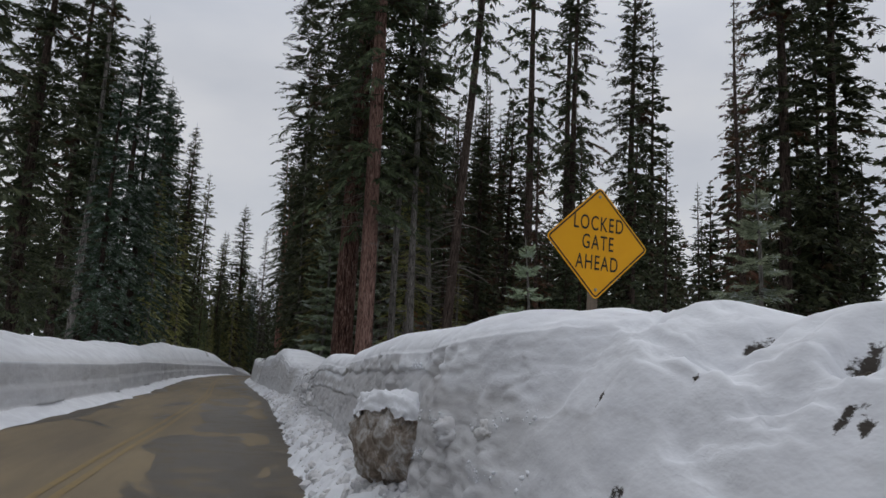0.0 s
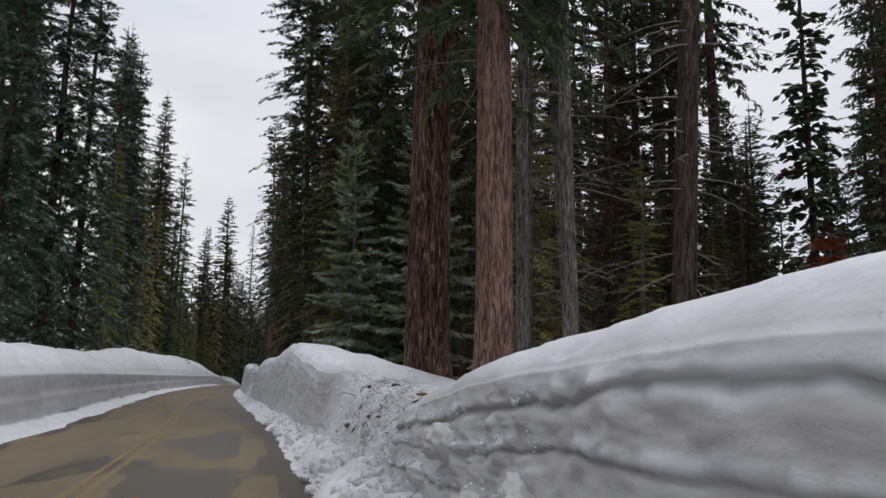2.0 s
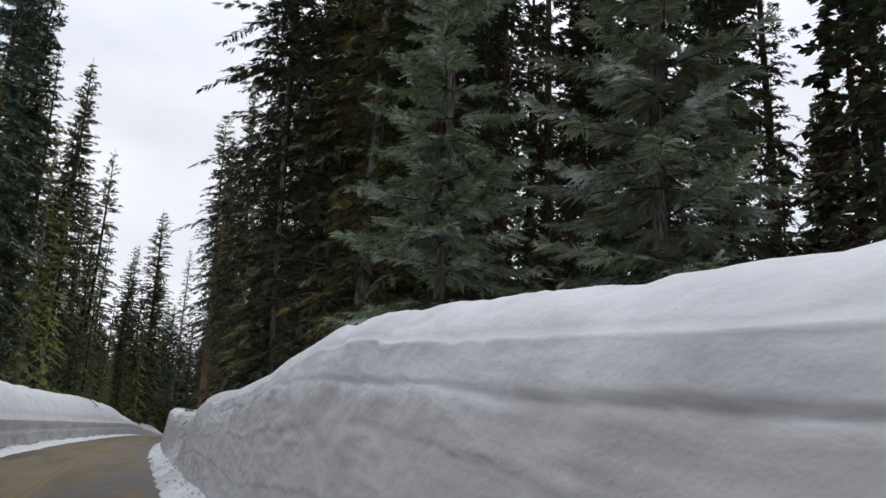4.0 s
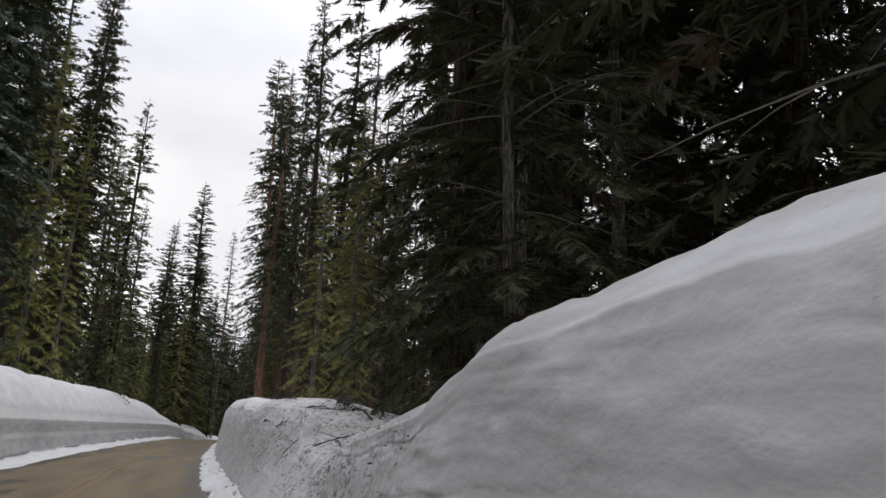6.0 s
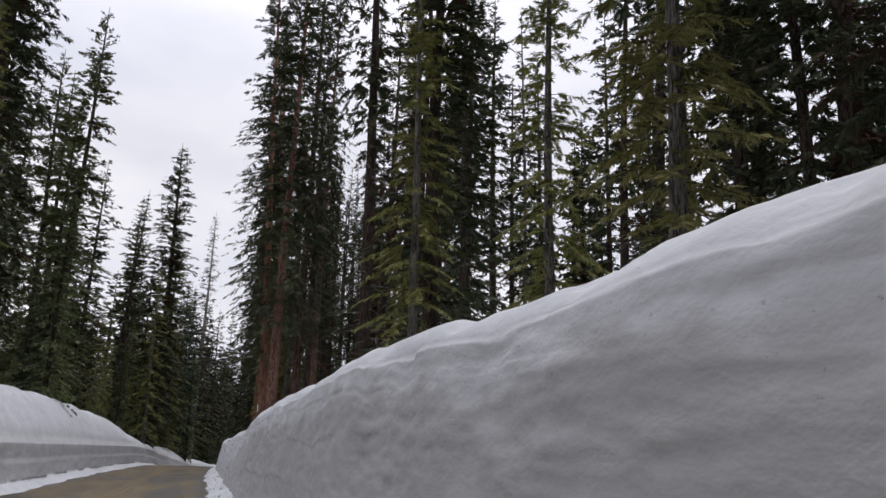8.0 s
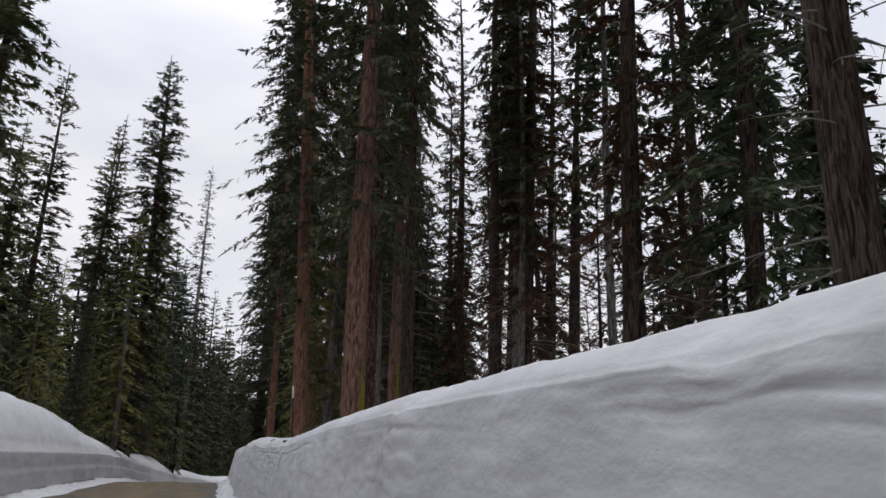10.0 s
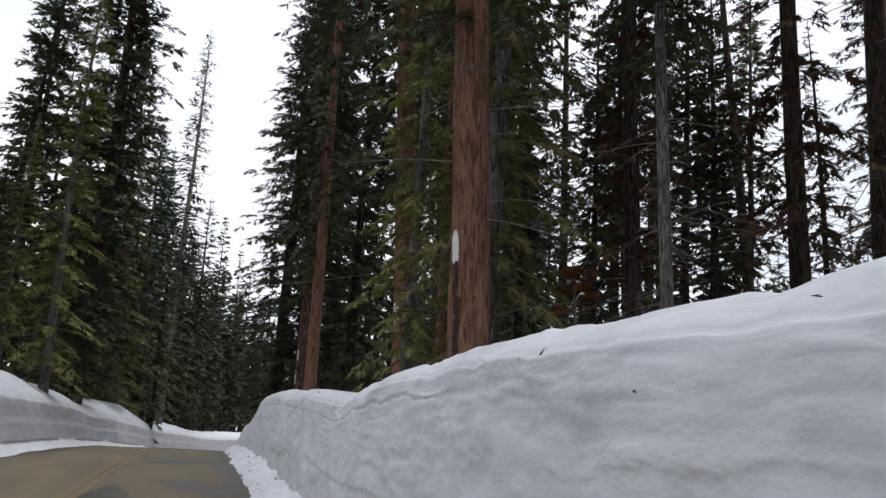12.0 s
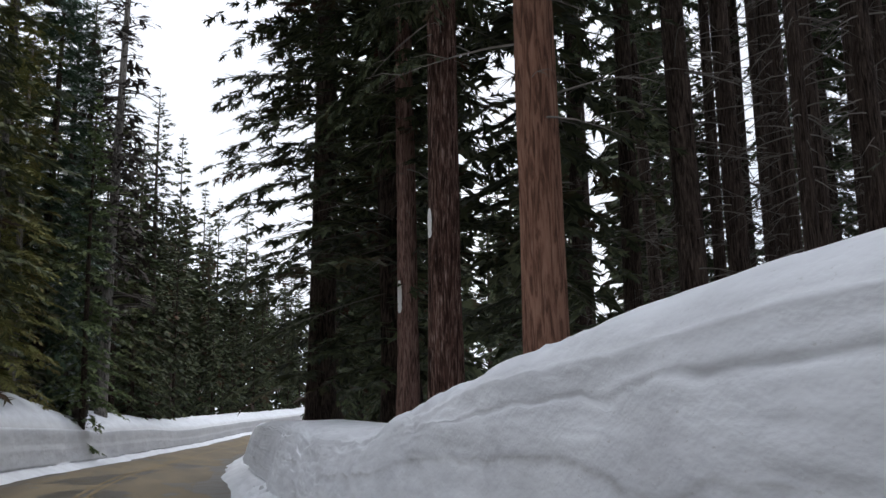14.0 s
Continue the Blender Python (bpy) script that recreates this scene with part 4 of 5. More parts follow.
plant("tall_bare", 22.6, 51.2, 36)
plant("tall_bare", 21.0, 46.5, 34)
plant("tall_bare", 17.3, 45.4, 36)
plant("tall_bare", 8.0, 29.5, 32, wide=0.75, turn=0, tilt=(0, 3))
plant("pink_giant", 4.92, 30.9, 42, wide=0.94)
plant("red_giant", 4.78, 33.7, 44, wide=1.06)
plant("fir_rust", 10.2, 36.2, 13, wide=1.1)
plant("tall_thin", 9.4, 36.9, 20, wide=1.3, turn=40, tilt=(0, -5))
plant("fir_olive", 7.9, 36.2, 12, wide=1.5)
plant("fir_olive", 9.6, 33.6, 6, wide=1.8)
plant("tall_thin", 6.8, 33.5, 26)
plant("tall_thin", 7.2, 32.2, 24, wide=1.15)
plant("fir_young", 8.5, 48.4, 14.5)
plant("fir_young", 5.7, 51.2, 12.5)
plant("fir_edge", 7.4, 55.5, 34)
plant("fir_olive", 6.0, 57.5, 22)
plant("fir_edge", 6.6, 62.0, 32, wide=1.2)
plant("fir_column", 5.85, 69.2, 40, wide=1.28, turn=0, tilt=(0, -2.5))
plant("fir_near", 5.7, 72.4, 33, wide=0.78)
plant("fir_near", 8.2, 75.5, 26, wide=1.2)
tree_d = plant("tall_bare", 10.2, 76.6, 34, wide=1.7)
plant("tall_thin", 10.3, 73.9, 26, wide=1.2)
plant("fir_mid", 12.0, 75.4, 27, wide=1.2)
plant("fir_rust", 12.4, 74.0, 12)
plant("fir_mid", 14.8, 78.6, 30, wide=1.2)
plant("fir_mid", 16.5, 75.0, 28)
plant("fir_mid", 12.2, 82.5, 29)
plant("fir_mid", 18.5, 79.0, 30)
plant("tall_thin", 7.7, 74.0, 24)
plant("tall_thin", 9.2, 80.5, 26, wide=1.2)
plant("tall_thin", 9.7, 84.8, 27, wide=1.2)
plant("fir_near", 13.0, 89.4, 30)
plant("fir_edge", 12.4, 86.4, 30)
plant("fir_olive", 7.2, 90.0, 15.5, wide=1.15)
plant("fir_olive", 8.2, 95.5, 15)
plant("fir_olive", 8.0, 104.5, 20)
plant("fir_slim", 9.6, 107.0, 30, wide=1.3)
plant("tall_bare", 8.5, 111.6, 34, wide=0.9, turn=0, tilt=(0, -1.5))
plant("mossy_giant", 7.05, 127.1, 34, turn=-38)
plant("red_giant", 9.6, 135.2, 42, wide=0.75)
tree_m = plant("mossy_giant", 11.0, 136.2, 40, wide=0.6, turn=-60)
plant("tall_bare", 9.3, 129.8, 30, wide=0.8)
plant("tall_thin", 11.9, 142.0, 22)
plant("fir_rust", 13.2, 145.0, 24)
plant("fir_olive", 10.8, 147.2, 30, wide=1.05)
plant("fir_olive", 9.7, 149.6, 20)
tree_p = plant("orange_giant", 8.48, 143.2, 43, wide=1.0, turn=0, tilt=(0, -2.0))
tree_q = plant("orange_giant", 11.57, 155.4, 44, wide=1.05, turn=0, tilt=(0, -3.0))
plant("orange_giant", 11.6, 152.4, 30, wide=0.6)
for tx, ty, th in ((14.6, 148.6, 13), (16.6, 150.4, 17), (17.6, 147.2, 14), (15.8, 145.2, 11), (19.6, 150.8, 18), (13.6, 151.0, 13)):
    plant("fir_mid", tx, ty, th, wide=1.1)
plant("orange_giant", 10.4, 164.4, 42, wide=0.75)
tree_r = plant("red_giant", 10.9, 168.2, 42, wide=0.7)
plant("fir_edge", 12.0, 173.0, 28, wide=1.45)
plant("fir_edge", 11.4, 177.5, 30, wide=1.2)
plant("fir_mid", 13.6, 169.5, 26, wide=1.2)
tree_s = plant("pink_giant", 11.25, 171.0, 40, wide=0.62)
plant("fir_edge", 16.0, 184.0, 26)
plant("fir_rust", 13.6, 178.5, 24)
plant("fir_edge", 24.6, 171.6, 27)
plant("tall_bare", 14.5, 155.0, 34)
plant("tall_bare", 18.7, 140.4, 36)
plant("tall_bare", 19.7, 143.6, 36)
plant("tall_bare", 13.3, 131.6, 34, wide=0.65)
plant("tall_thin", 13.8, 130.6, 24)
plant("tall_bare", 22.4, 131.4, 36)
plant("tall_bare", 22.3, 180.7, 36)
plant("tall_bare", 24.4, 177.5, 36)
plant("tall_bare", 23.5, 173.7, 36)
for tx, ty, tw in ((16.8, 172.8, 0.7), (16.6, 170.4, 1.0), (16.2, 168.2, 1.25), (17.6, 168.2, 1.0), (18.4, 167.6, 0.6), (17.6, 166.4, 1.05), (17.9, 165.2, 0.9), (20.1, 169.4, 1.0)):
    plant("tall_bare", tx, ty, 35, wide=0.74 * tw)
for tx, ty, th in ((6.1, 70.2, 3.0), (8.6, 37.6, 4.0), (12.6, 146.2, 4.6), (12.9, 31.5, 4.0)):
    plant("rust_sapling", tx, ty, th)
for tx, ty, tw in ((18.6, 169.8, 0.5), (21.4, 171.0, 0.6), (20.2, 166.6, 0.55), (22.8, 169.2, 0.6), (16.4, 165.4, 0.45), (24.0, 173.0, 0.7)):
    plant("tall_bare", tx, ty, 34, wide=tw)
for tx, ty, th in ((25.0, 176.5, 15), (27.5, 174.0, 18), (22.6, 175.0, 13), (28.0, 170.0, 15)):
    plant("fir_mid", tx, ty, th, wide=1.2)
# on the left
plant("fir_edge", -9.6, 39.0, 27)
plant("fir_mid", -9.5, 30.0, 27)
plant("tall_thin", -10.2, 55.8, 31, wide=1.3)
plant("fir_snowy", -8.0, 51.0, 19.5)
plant("fir_snowy", -8.6, 63.0, 28)
plant("fir_snowy", -9.2, 75.0, 30)
plant("fir_olive", -8.2, 82.5, 20)
plant("fir_snowy", -9.3, 90.0, 32)
plant("tall_bare", -9.6, 95.8, 35, wide=0.8)
plant("fir_snowy", -9.8, 99.0, 35)
plant("fir_olive", -8.3, 108.0, 25)
plant("fir_olive", -7.6, 116.7, 22)
plant("fir_mid", -8.7, 124.5, 34)
plant("fir_edge", -8.0, 120.5, 37, wide=0.9)
plant("fir_green", -7.2, 143.5, 26)
plant("fir_slim", -7.0, 169.0, 31, wide=1.2)
plant("fir_olive", 0.0, 165.5, 19, wide=1.2)
plant("fir_edge", 0.6, 176.4, 37.5, wide=1.12)
plant("fir_olive", -4.0, 160.0, 13, wide=1.1)
plant("fir_olive", -2.2, 169.5, 14, wide=1.1)
plant("fir_olive", 0.6, 182.0, 15, wide=1.1)
plant("fir_olive", 2.2, 188.5, 20, wide=1.3)
plant("fir_snowy", 4.2, 200.7, 24)
plant("fir_green", 5.3, 195.2, 18)
plant("snag", 6.4, 203.9, 39)
plant("fir_green", 0.9, 186.0, 30, wide=1.15)
plant("fir_olive", 2.7, 192.0, 18, wide=1.2)
plant("fir_green", 1.7, 194.0, 31, wide=1.15)
plant("fir_snowy", 3.4, 196.8, 26)
plant("fir_edge", 4.8, 207.5, 28)
plant("fir_green", 6.8, 211.5, 24, wide=1.2)
plant("fir_mid", 8.3, 215.0, 22, wide=1.2)
plant("fir_mid", 9.6, 218.6, 27)

# ---- the woods behind: firs and tall trunks that go on out of sight ----
wood_rng = np.random.RandomState(21)


def wood(side, first, last, y0, y1, count, kinds, gap, low=24, high=38):
    spots = []
    tries = 0
    while len(spots) < count and tries < 6000:
        tries += 1
        y = wood_rng.uniform(y0, y1)
        off = first + (last - first) * wood_rng.uniform(0, 1) ** 1.2
        if any((y - b) ** 2 + (off - a) ** 2 < gap**2 for a, b in spots):
            continue
        spots.append((off, y))
        least, most = low, high
        px, py = beside(y, side * off)
        if side > 0 and 90 < y < 130 and abs((px - 0.7) - 0.405 * (py - 69.4)) < 0.035 * (py - 69.4):
            continue  # an open lane through the woods
        if side > 0 and 30 < y < 60 and 0.82 < (px - 0.7) / (py - 25.5) < 1.08:
            least, most = 6, 10  # a clearing with young growth
        plant(kinds[wood_rng.randint(len(kinds))], float(px), float(py), wood_rng.uniform(least, most), tilt=(wood_rng.normal(0, 1.2), wood_rng.normal(0, 1.2)))


wood(1, 9.5, 20, 40, 66, 16, ["fir_mid", "fir_slim", "fir_rust", "fir_mid"], 2.5, 15, 28)
wood(1, 11, 22, 66, 76, 5, ["fir_mid", "tall_bare"], 2.6)
wood(1, 11, 24, 76, 128, 24, ["fir_mid", "fir_slim", "tall_bare", "fir_mid", "tall_bare", "fir_rust"], 2.9)
wood(1, 11, 26, 128, 166, 16, ["fir_rust", "tall_thin", "tall_bare", "fir_green", "fir_rust"], 3.2, 24, 36)
wood(1, 13, 26, 8, 148, 20, ["fir_mid", "fir_slim", "fir_rust"], 3.0, 6, 15)
wood(1, 14, 26, 168, 188, 4, ["tall_bare"], 3.0, 32, 38)
wood(1, 26, 34, 70, 160, 9, ["tall_bare"], 3.6)
wood(-1, 7.8, 10.5, 128, 184, 11, ["fir_green", "fir_olive", "fir_green", "fir_slim"], 3.0, 9, 18)
wood(-1, 11, 20, 40, 130, 19, ["fir_mid", "fir_slim", "fir_mid"], 3.4)
wood(-1, 11, 20, 130, 182, 10, ["fir_green", "fir_slim", "fir_green"], 3.4)

wood(1, 15, 27, 132, 150, 9, ["fir_mid", "fir_rust"], 2.4, 8, 13)
# a few more at the edge of the woods
plant("fir_mid", 12.1, 97.4, 9.5, wide=1.1)
plant("fir_edge", 11.6, 37.2, 15, wide=1.1)
plant("fir_olive", 12.6, 35.2, 5, wide=1.6)
plant("fir_olive", 13.8, 36.4, 6, wide=1.5)
plant("fir_rust", 12.2, 33.4, 6.0, wide=1.3)
for tx, ty, th in ((13.4, 34.8, 7.0), (15.2, 37.6, 8.5), (17.6, 40.0, 10), (20.5, 43.5, 12)):
    plant("fir_mid", tx, ty, th, wide=1.35)
plant("fir_edge", 15.3, 160.6, 22, wide=0.9)
plant("fir_green", 17.0, 157.4, 11, wide=1.3)
plant("fir_green", 19.6, 158.6, 12, wide=1.3)


def far_woods():
    """Firs too far or too hidden to tell apart, and unseen ones that block skylight: one mesh of trunks and needle
    sprays.
    """
    rng = np.random.RandomState(33)
    shapes, fine = [], []
    for k in range(5):
        hgt, bs, rc = rng.uniform(24, 34), rng.uniform(0.3, 2), rng.uniform(2.6, 3.6)
        v, q, _ = crown_arrays(rng, hgt, bs, rc, 125, 9, 0.26, 0.6, 0.0, 2.3, 0)
        t, tf = tube_rings([(0, 0, -1.0), (0, 0, hgt * 0.5), (0, 0, hgt)], [0.3, 0.17, 0.02], 5)
        shapes.append((v, q, t, np.array(tf)))
        v, q, _ = crown_arrays(rng, hgt, bs, rc, 190, 15, 0.26, 0.6, 0.0, 1.45, 0)
        fine.append((v, q, t, np.array(tf)))
    V, F, TV, TF, n, tn = [], [], [], [], 0, 0

    def put(side, first, last, y0, y1, count, gap, low, high):
        nonlocal n, tn
        spots, tries = [], 0
        while len(spots) < count and tries < 5000:
            tries += 1
            y, off = rng.uniform(y0, y1), rng.uniform(first, last)
            if any((y - b_) ** 2 + (off - a_) ** 2 < gap**2 for a_, b_ in spots):
                continue
            spots.append((off, y))
            px, py = beside(y, side * off)
            least, most = low, high
            if side > 0 and 30 < y < 62 and 0.82 < (px - 0.7) / (py - 25.5) < 1.08:
                least, most = 8, 13
            v, q, t, tf = (fine if side > 0 and y < 190 and off < 34 else shapes)[rng.randint(5)]
            a_ = rng.uniform(0, 6.28)
            k = rng.uniform(least, most) / 29
            rot = np.array([[math.cos(a_), -math.sin(a_), 0], [math.sin(a_), math.cos(a_), 0], [0, 0, 1]]) * k
            at = np.array([float(px), float(py), ground_z(float(px), float(py)) - 0.3 + 0.03 * max(0, off - 20)])
            V.append(v @ rot.T + at)
            F.append(q + n)
            n += len(v)
            TV.append(t @ rot.T + at)
            TF.append(tf + tn)
            tn += len(t)

    put(1, 22, 48, 16, 44, 26, 3.0, 12, 18)
    put(1, 18, 48, 44, 78, 34, 3.0, 16, 25)
    put(1, 24, 50, 78, 152, 36, 3.6, 18, 30)
    put(1, 22, 50, 152, 195, 30, 3.0, 9, 14)
    put(1, 26, 35, 98, 168, 52, 1.8, 7, 12)
    put(1, 15, 21, 26, 44, 14, 2.0, 4, 7)
    put(1, 26, 50, -30, 20, 12, 4.0, 14, 22)
    # unseen firs behind and left of the start, added to dim the skylight there
    put(1, 5.5, 22, -45, -6, 16, 3.2, 24, 34)
    put(-1, 9, 24, -45, 24, 20, 3.2, 24, 34)
    put(-1, 18, 45, 10, 200, 52, 3.4, 15, 28)
    put(-1, 7.5, 12, 192, 300, 34, 2.6, 13, 21)
    put(-1, 12, 24, 188, 300, 60, 2.6, 23, 31)
    put(-1, 9, 16, 130, 190, 22, 2.4, 9, 17)
    put(-1, 22, 50, 184, 300, 26, 4.0, 20, 32)
    put(1, 8, 30, 188, 300, 40, 3.2, 20, 32)
    put(1, 4.2, 9, 196, 290, 34, 2.2, 10, 22)
    ob = mesh_object("far_woods", np.concatenate(V).tolist(), np.concatenate(F).tolist(), FIR)
    tagged(ob, "dense dark fir woods that close the view, with unseen firs that block skylight", "woods", kind="stuff")
    tagged(mesh_object("far_trunks", np.concatenate(TV).tolist(), np.concatenate(TF).tolist(), BARK_DARK), "dark trunks of the distant and the unseen firs", "trunks", kind="stuff")


far_woods()


# ---- loose snow, dirt and wood on the banks ----
DIRT = plain("dark_wet_dirt", (0.030, 0.024, 0.018), (0.085, 0.066, 0.048), 0.9, 18)
BARKY = plain("bark_debris", (0.035, 0.024, 0.017), (0.12, 0.075, 0.05), 0.9, 25)
NEEDLES = plain("fallen_brown_needles", (0.16, 0.06, 0.025), (0.25, 0.11, 0.05), 0.9, 25)
PALE_WOOD = plain("pale_peeled_wood", (0.72, 0.70, 0.66), (0.84, 0.83, 0.80), 0.8, 14)
RESIN = plain("dark_resin", (0.018, 0.007, 0.005), (0.05, 0.02, 0.014), 0.5, 30)
MOSS = plain("yellow_green_moss", (0.16, 0.17, 0.012), (0.34, 0.33, 0.03), 0.95, 40)


def lump_shape(rng, level, rough):
    """A knobbly lump about one metre across."""
    bm = bmesh.new()
    bmesh.ops.create_icosphere(bm, subdivisions=level, radius=0.5)
    v = np.array([q.co[:] for q in bm.verts])
    f = np.array([[x.index for x in q.verts] for q in bm.faces])
    bm.free()
    ph = rng.uniform(0, 6.28, (5, 3))
    fr = rng.uniform(2, 8, (5, 3))
    d = sum(np.sin((v * fr[k]).sum(1) * 1.2 + ph[k, 0]) for k in range(5)) / 5
    v = v * (1 + rough * d + rng.normal(0, rough * 0.35, len(v)))[:, None]
    return v, f


def turned(rng):
    q = rng.normal(0, 1, 4)
    w_, x_, y_, z_ = q / np.linalg.norm(q)
    return np.array([[1 - 2 * (y_ * y_ + z_ * z_), 2 * (x_ * y_ - z_ * w_), 2 * (x_ * z_ + y_ * w_)],
                     [2 * (x_ * y_ + z_ * w_), 1 - 2 * (x_ * x_ + z_ * z_), 2 * (y_ * z_ - x_ * w_)],
                     [2 * (x_ * z_ - y_ * w_), 2 * (y_ * z_ + x_ * w_), 1 - 2 * (x_ * x_ + y_ * y_)]])


def berm_height(off, foot, up):
    b_ = np.clip((off - 0.92) / (foot - 0.92), 0, 1)
    return -0.04 + (up + 0.04) * b_**0.8


def snow_clods():
    """Crumbled snow the plough has left along the road's edge: too many to count."""
    rng = np.random.RandomState(61)
    shapes = [lump_shape(rng, 1, 0.35) for _ in range(4)] + [lump_shape(rng, 2, 0.3) for _ in range(3)]
    V, F, n = [], [], 0
    for y0, y1, count, lo, hi in ((4.5, 20, 1000, 0.03, 0.16), (20, 44, 700, 0.04, 0.18), (44, 110, 260, 0.03, 0.12), (110, 172, 160, 0.03, 0.10)):
        for _ in range(count):
            y = rng.uniform(y0, y1)
            off = 0.95 + 0.80 * rng.uniform(0, 1) ** 0.8
            size = lo + (hi - lo) * rng.uniform(0, 1) ** 2.2
            v, f = shapes[rng.randint(7 if size > 0.09 else 4)]
            z = float(berm_height(off, 1.68 if y < 36 else 1.52, 0.40 if y < 36 else 0.3)) + 0.15 * size + float(road_z(y))
            px, py = beside(y, off)
            v = (v @ turned(rng).T) * (size * rng.uniform(0.8, 1.3, 3)) + np.array([float(px), float(py), z])
            V.append(v)
            F.append(f + n)
            n += len(v)
    ob = mesh_object("snow_clods", np.concatenate(V).tolist(), np.concatenate(F).tolist(), SNOW_CLOD)
    tagged(ob, "crumbled grey-white snow clods along the road edge", "snow clods", kind="stuff")


def snow_crumbs():
    """Small white crumbs that lie on the ledges of the cut wall: too many to count."""
    rng = np.random.RandomState(64)
    shapes = [lump_shape(rng, 1, 0.35) for _ in range(5)]
    V, F, n = [], [], 0
    for p in LEDGES[0][rng.randint(0, len(LEDGES[0]), 1100)]:
        v, f = shapes[rng.randint(5)]
        size = 0.008 + 0.028 * rng.uniform(0, 1) ** 2.6
        v = (v @ turned(rng).T) * size * rng.uniform(0.8, 1.5, 3) + p[:3] + rng.normal(0, 0.012, 3) + np.array([0.2 * size, 0, 0])
        V.append(v)
        F.append(f + n)
        n += len(v)
    ob = mesh_object("snow_crumbs", np.concatenate(V).tolist(), np.concatenate(F).tolist(), SNOW_SOFT, smooth=True)
    tagged(ob, "small white snow crumbs on the ledges of the bank", "snow crumbs", kind="stuff")


def snow_block(x, y, z, size, dirt, label, seed):
    rng = np.random.RandomState(seed)
    block = tagged(new("snow_block"), label, "snow block")
    v, f = lump_shape(rng, 5, 0.10)
    r = np.abs(v) * 2
    v = np.sign(v) * r**0.7 / 2
    ph = v * 3.1
    rag = fbm(ph[:, 0] * 1.5 + ph[:, 1] * 1.2, ph[:, 2] * 1.6 + ph[:, 0], seed, 6, 0.55) * 0.13
    v = v * (1 + rag)[:, None]
    body = mesh_object("body", (v * size).tolist(), f.tolist(), dirt, block, "", True)
    # a white cap of snow over the dirty core
    top = v[:, 2] > 0.22 + 0.14 * fbm(v[:, 0] * 4, v[:, 1] * 4, seed + 1, 5, 0.6)
    keep = f[top[f].all(1)]
    used, inv = np.unique(keep, return_inverse=True)
    cap_v = v[used] * np.array([1.06, 1.06, 1.0]) + np.array([0, 0, 0.05])
    mesh_object("snow_cap", (cap_v * size).tolist(), inv.reshape(-1, 3).tolist(), SNOW_SOFT, block, "white snow on top", True)
    block.matrix_world = pose(x, y, z, 0, 0, 20)
    return block


def dirty_snow():
    m, n, l, b = material("dirty_packed_snow", 0.85, 0.2)
    v = coords(n, l)
    col = ramp(n, l, noise_tex(n, l, v, 6.0, 7, 0.68, 0.8), [(0.30, (0.10, 0.075, 0.055)), (0.46, (0.27, 0.225, 0.185)), (0.56, (0.45, 0.425, 0.40)), (0.68, (0.66, 0.66, 0.67))])
    l.new(col, b.inputs["Base Color"])
    bump(n, l, b, noise_tex(n, l, v, 16.0, 6, 0.7), 0.6, 0.06)
    return m


DIRTY_SNOW = dirty_snow()


def stick(name, label, points, radius, mat, category="stick", twigs=0, seed=1):
    """A fallen stick or branch along the points, with side twigs."""
    rng = np.random.RandomState(seed)
    p = np.array(points, float)
    k = np.linspace(0, 1, 7)
    at = np.linspace(0, 1, len(p))
    path = np.stack([np.interp(k, at, p[:, j]) for j in range(3)], 1) + rng.normal(0, radius * 0.35, (7, 3))
    thing = tagged(new(name), label, category)
    thing.matrix_world = Matrix.Translation(path[0])
    v, f = tube_rings(path - path[0], radius * (1.05 - 0.75 * k), 6, 0.12, rng)
    f = f + [tuple(range(6)), tuple(range(36, 42))]
    mesh_object("stem", v.tolist(), f, mat, thing, "", True)
    run = np.linalg.norm(path[-1] - path[0])
    for _ in range(twigs):
        s = rng.uniform(0.2, 0.95)
        st = np.array([np.interp(s, k, path[:, j]) for j in range(3)]) - path[0]
        way = (path[-1] - path[0]) / run + rng.normal(0, 0.7, 3)
        way[2] = abs(way[2]) * 0.5
        ln = run * rng.uniform(0.12, 0.35)
        v, f = tube_rings([st, st + way * ln * 0.5, st + way * ln], radius * np.array([0.45, 0.3, 0.12]), 4)
        mesh_object("twig", v.tolist(), f, mat, thing)
    return thing


def debris(name, label, x, y, z, size, mat, seed, category="debris"):
    rng = np.random.RandomState(seed)
    snowy = category == "snow lump"
    v, f = lump_shape(rng, 4 if snowy else 2, 0.16 if snowy else 0.35)
    if snowy:
        v = v * (1 + 0.24 * fbm(v[:, 0] * 5 + v[:, 1] * 3, v[:, 2] * 5, seed, 5, 0.6))[:, None]
    ob = mesh_object(name, (v @ turned(rng).T * np.array(size)).tolist(), f.tolist(), mat, None, "", snowy)
    ob.matrix_world = pose(x, y, z, 0, 0, rng.uniform(0, 360))
    return tagged(ob, label, category)


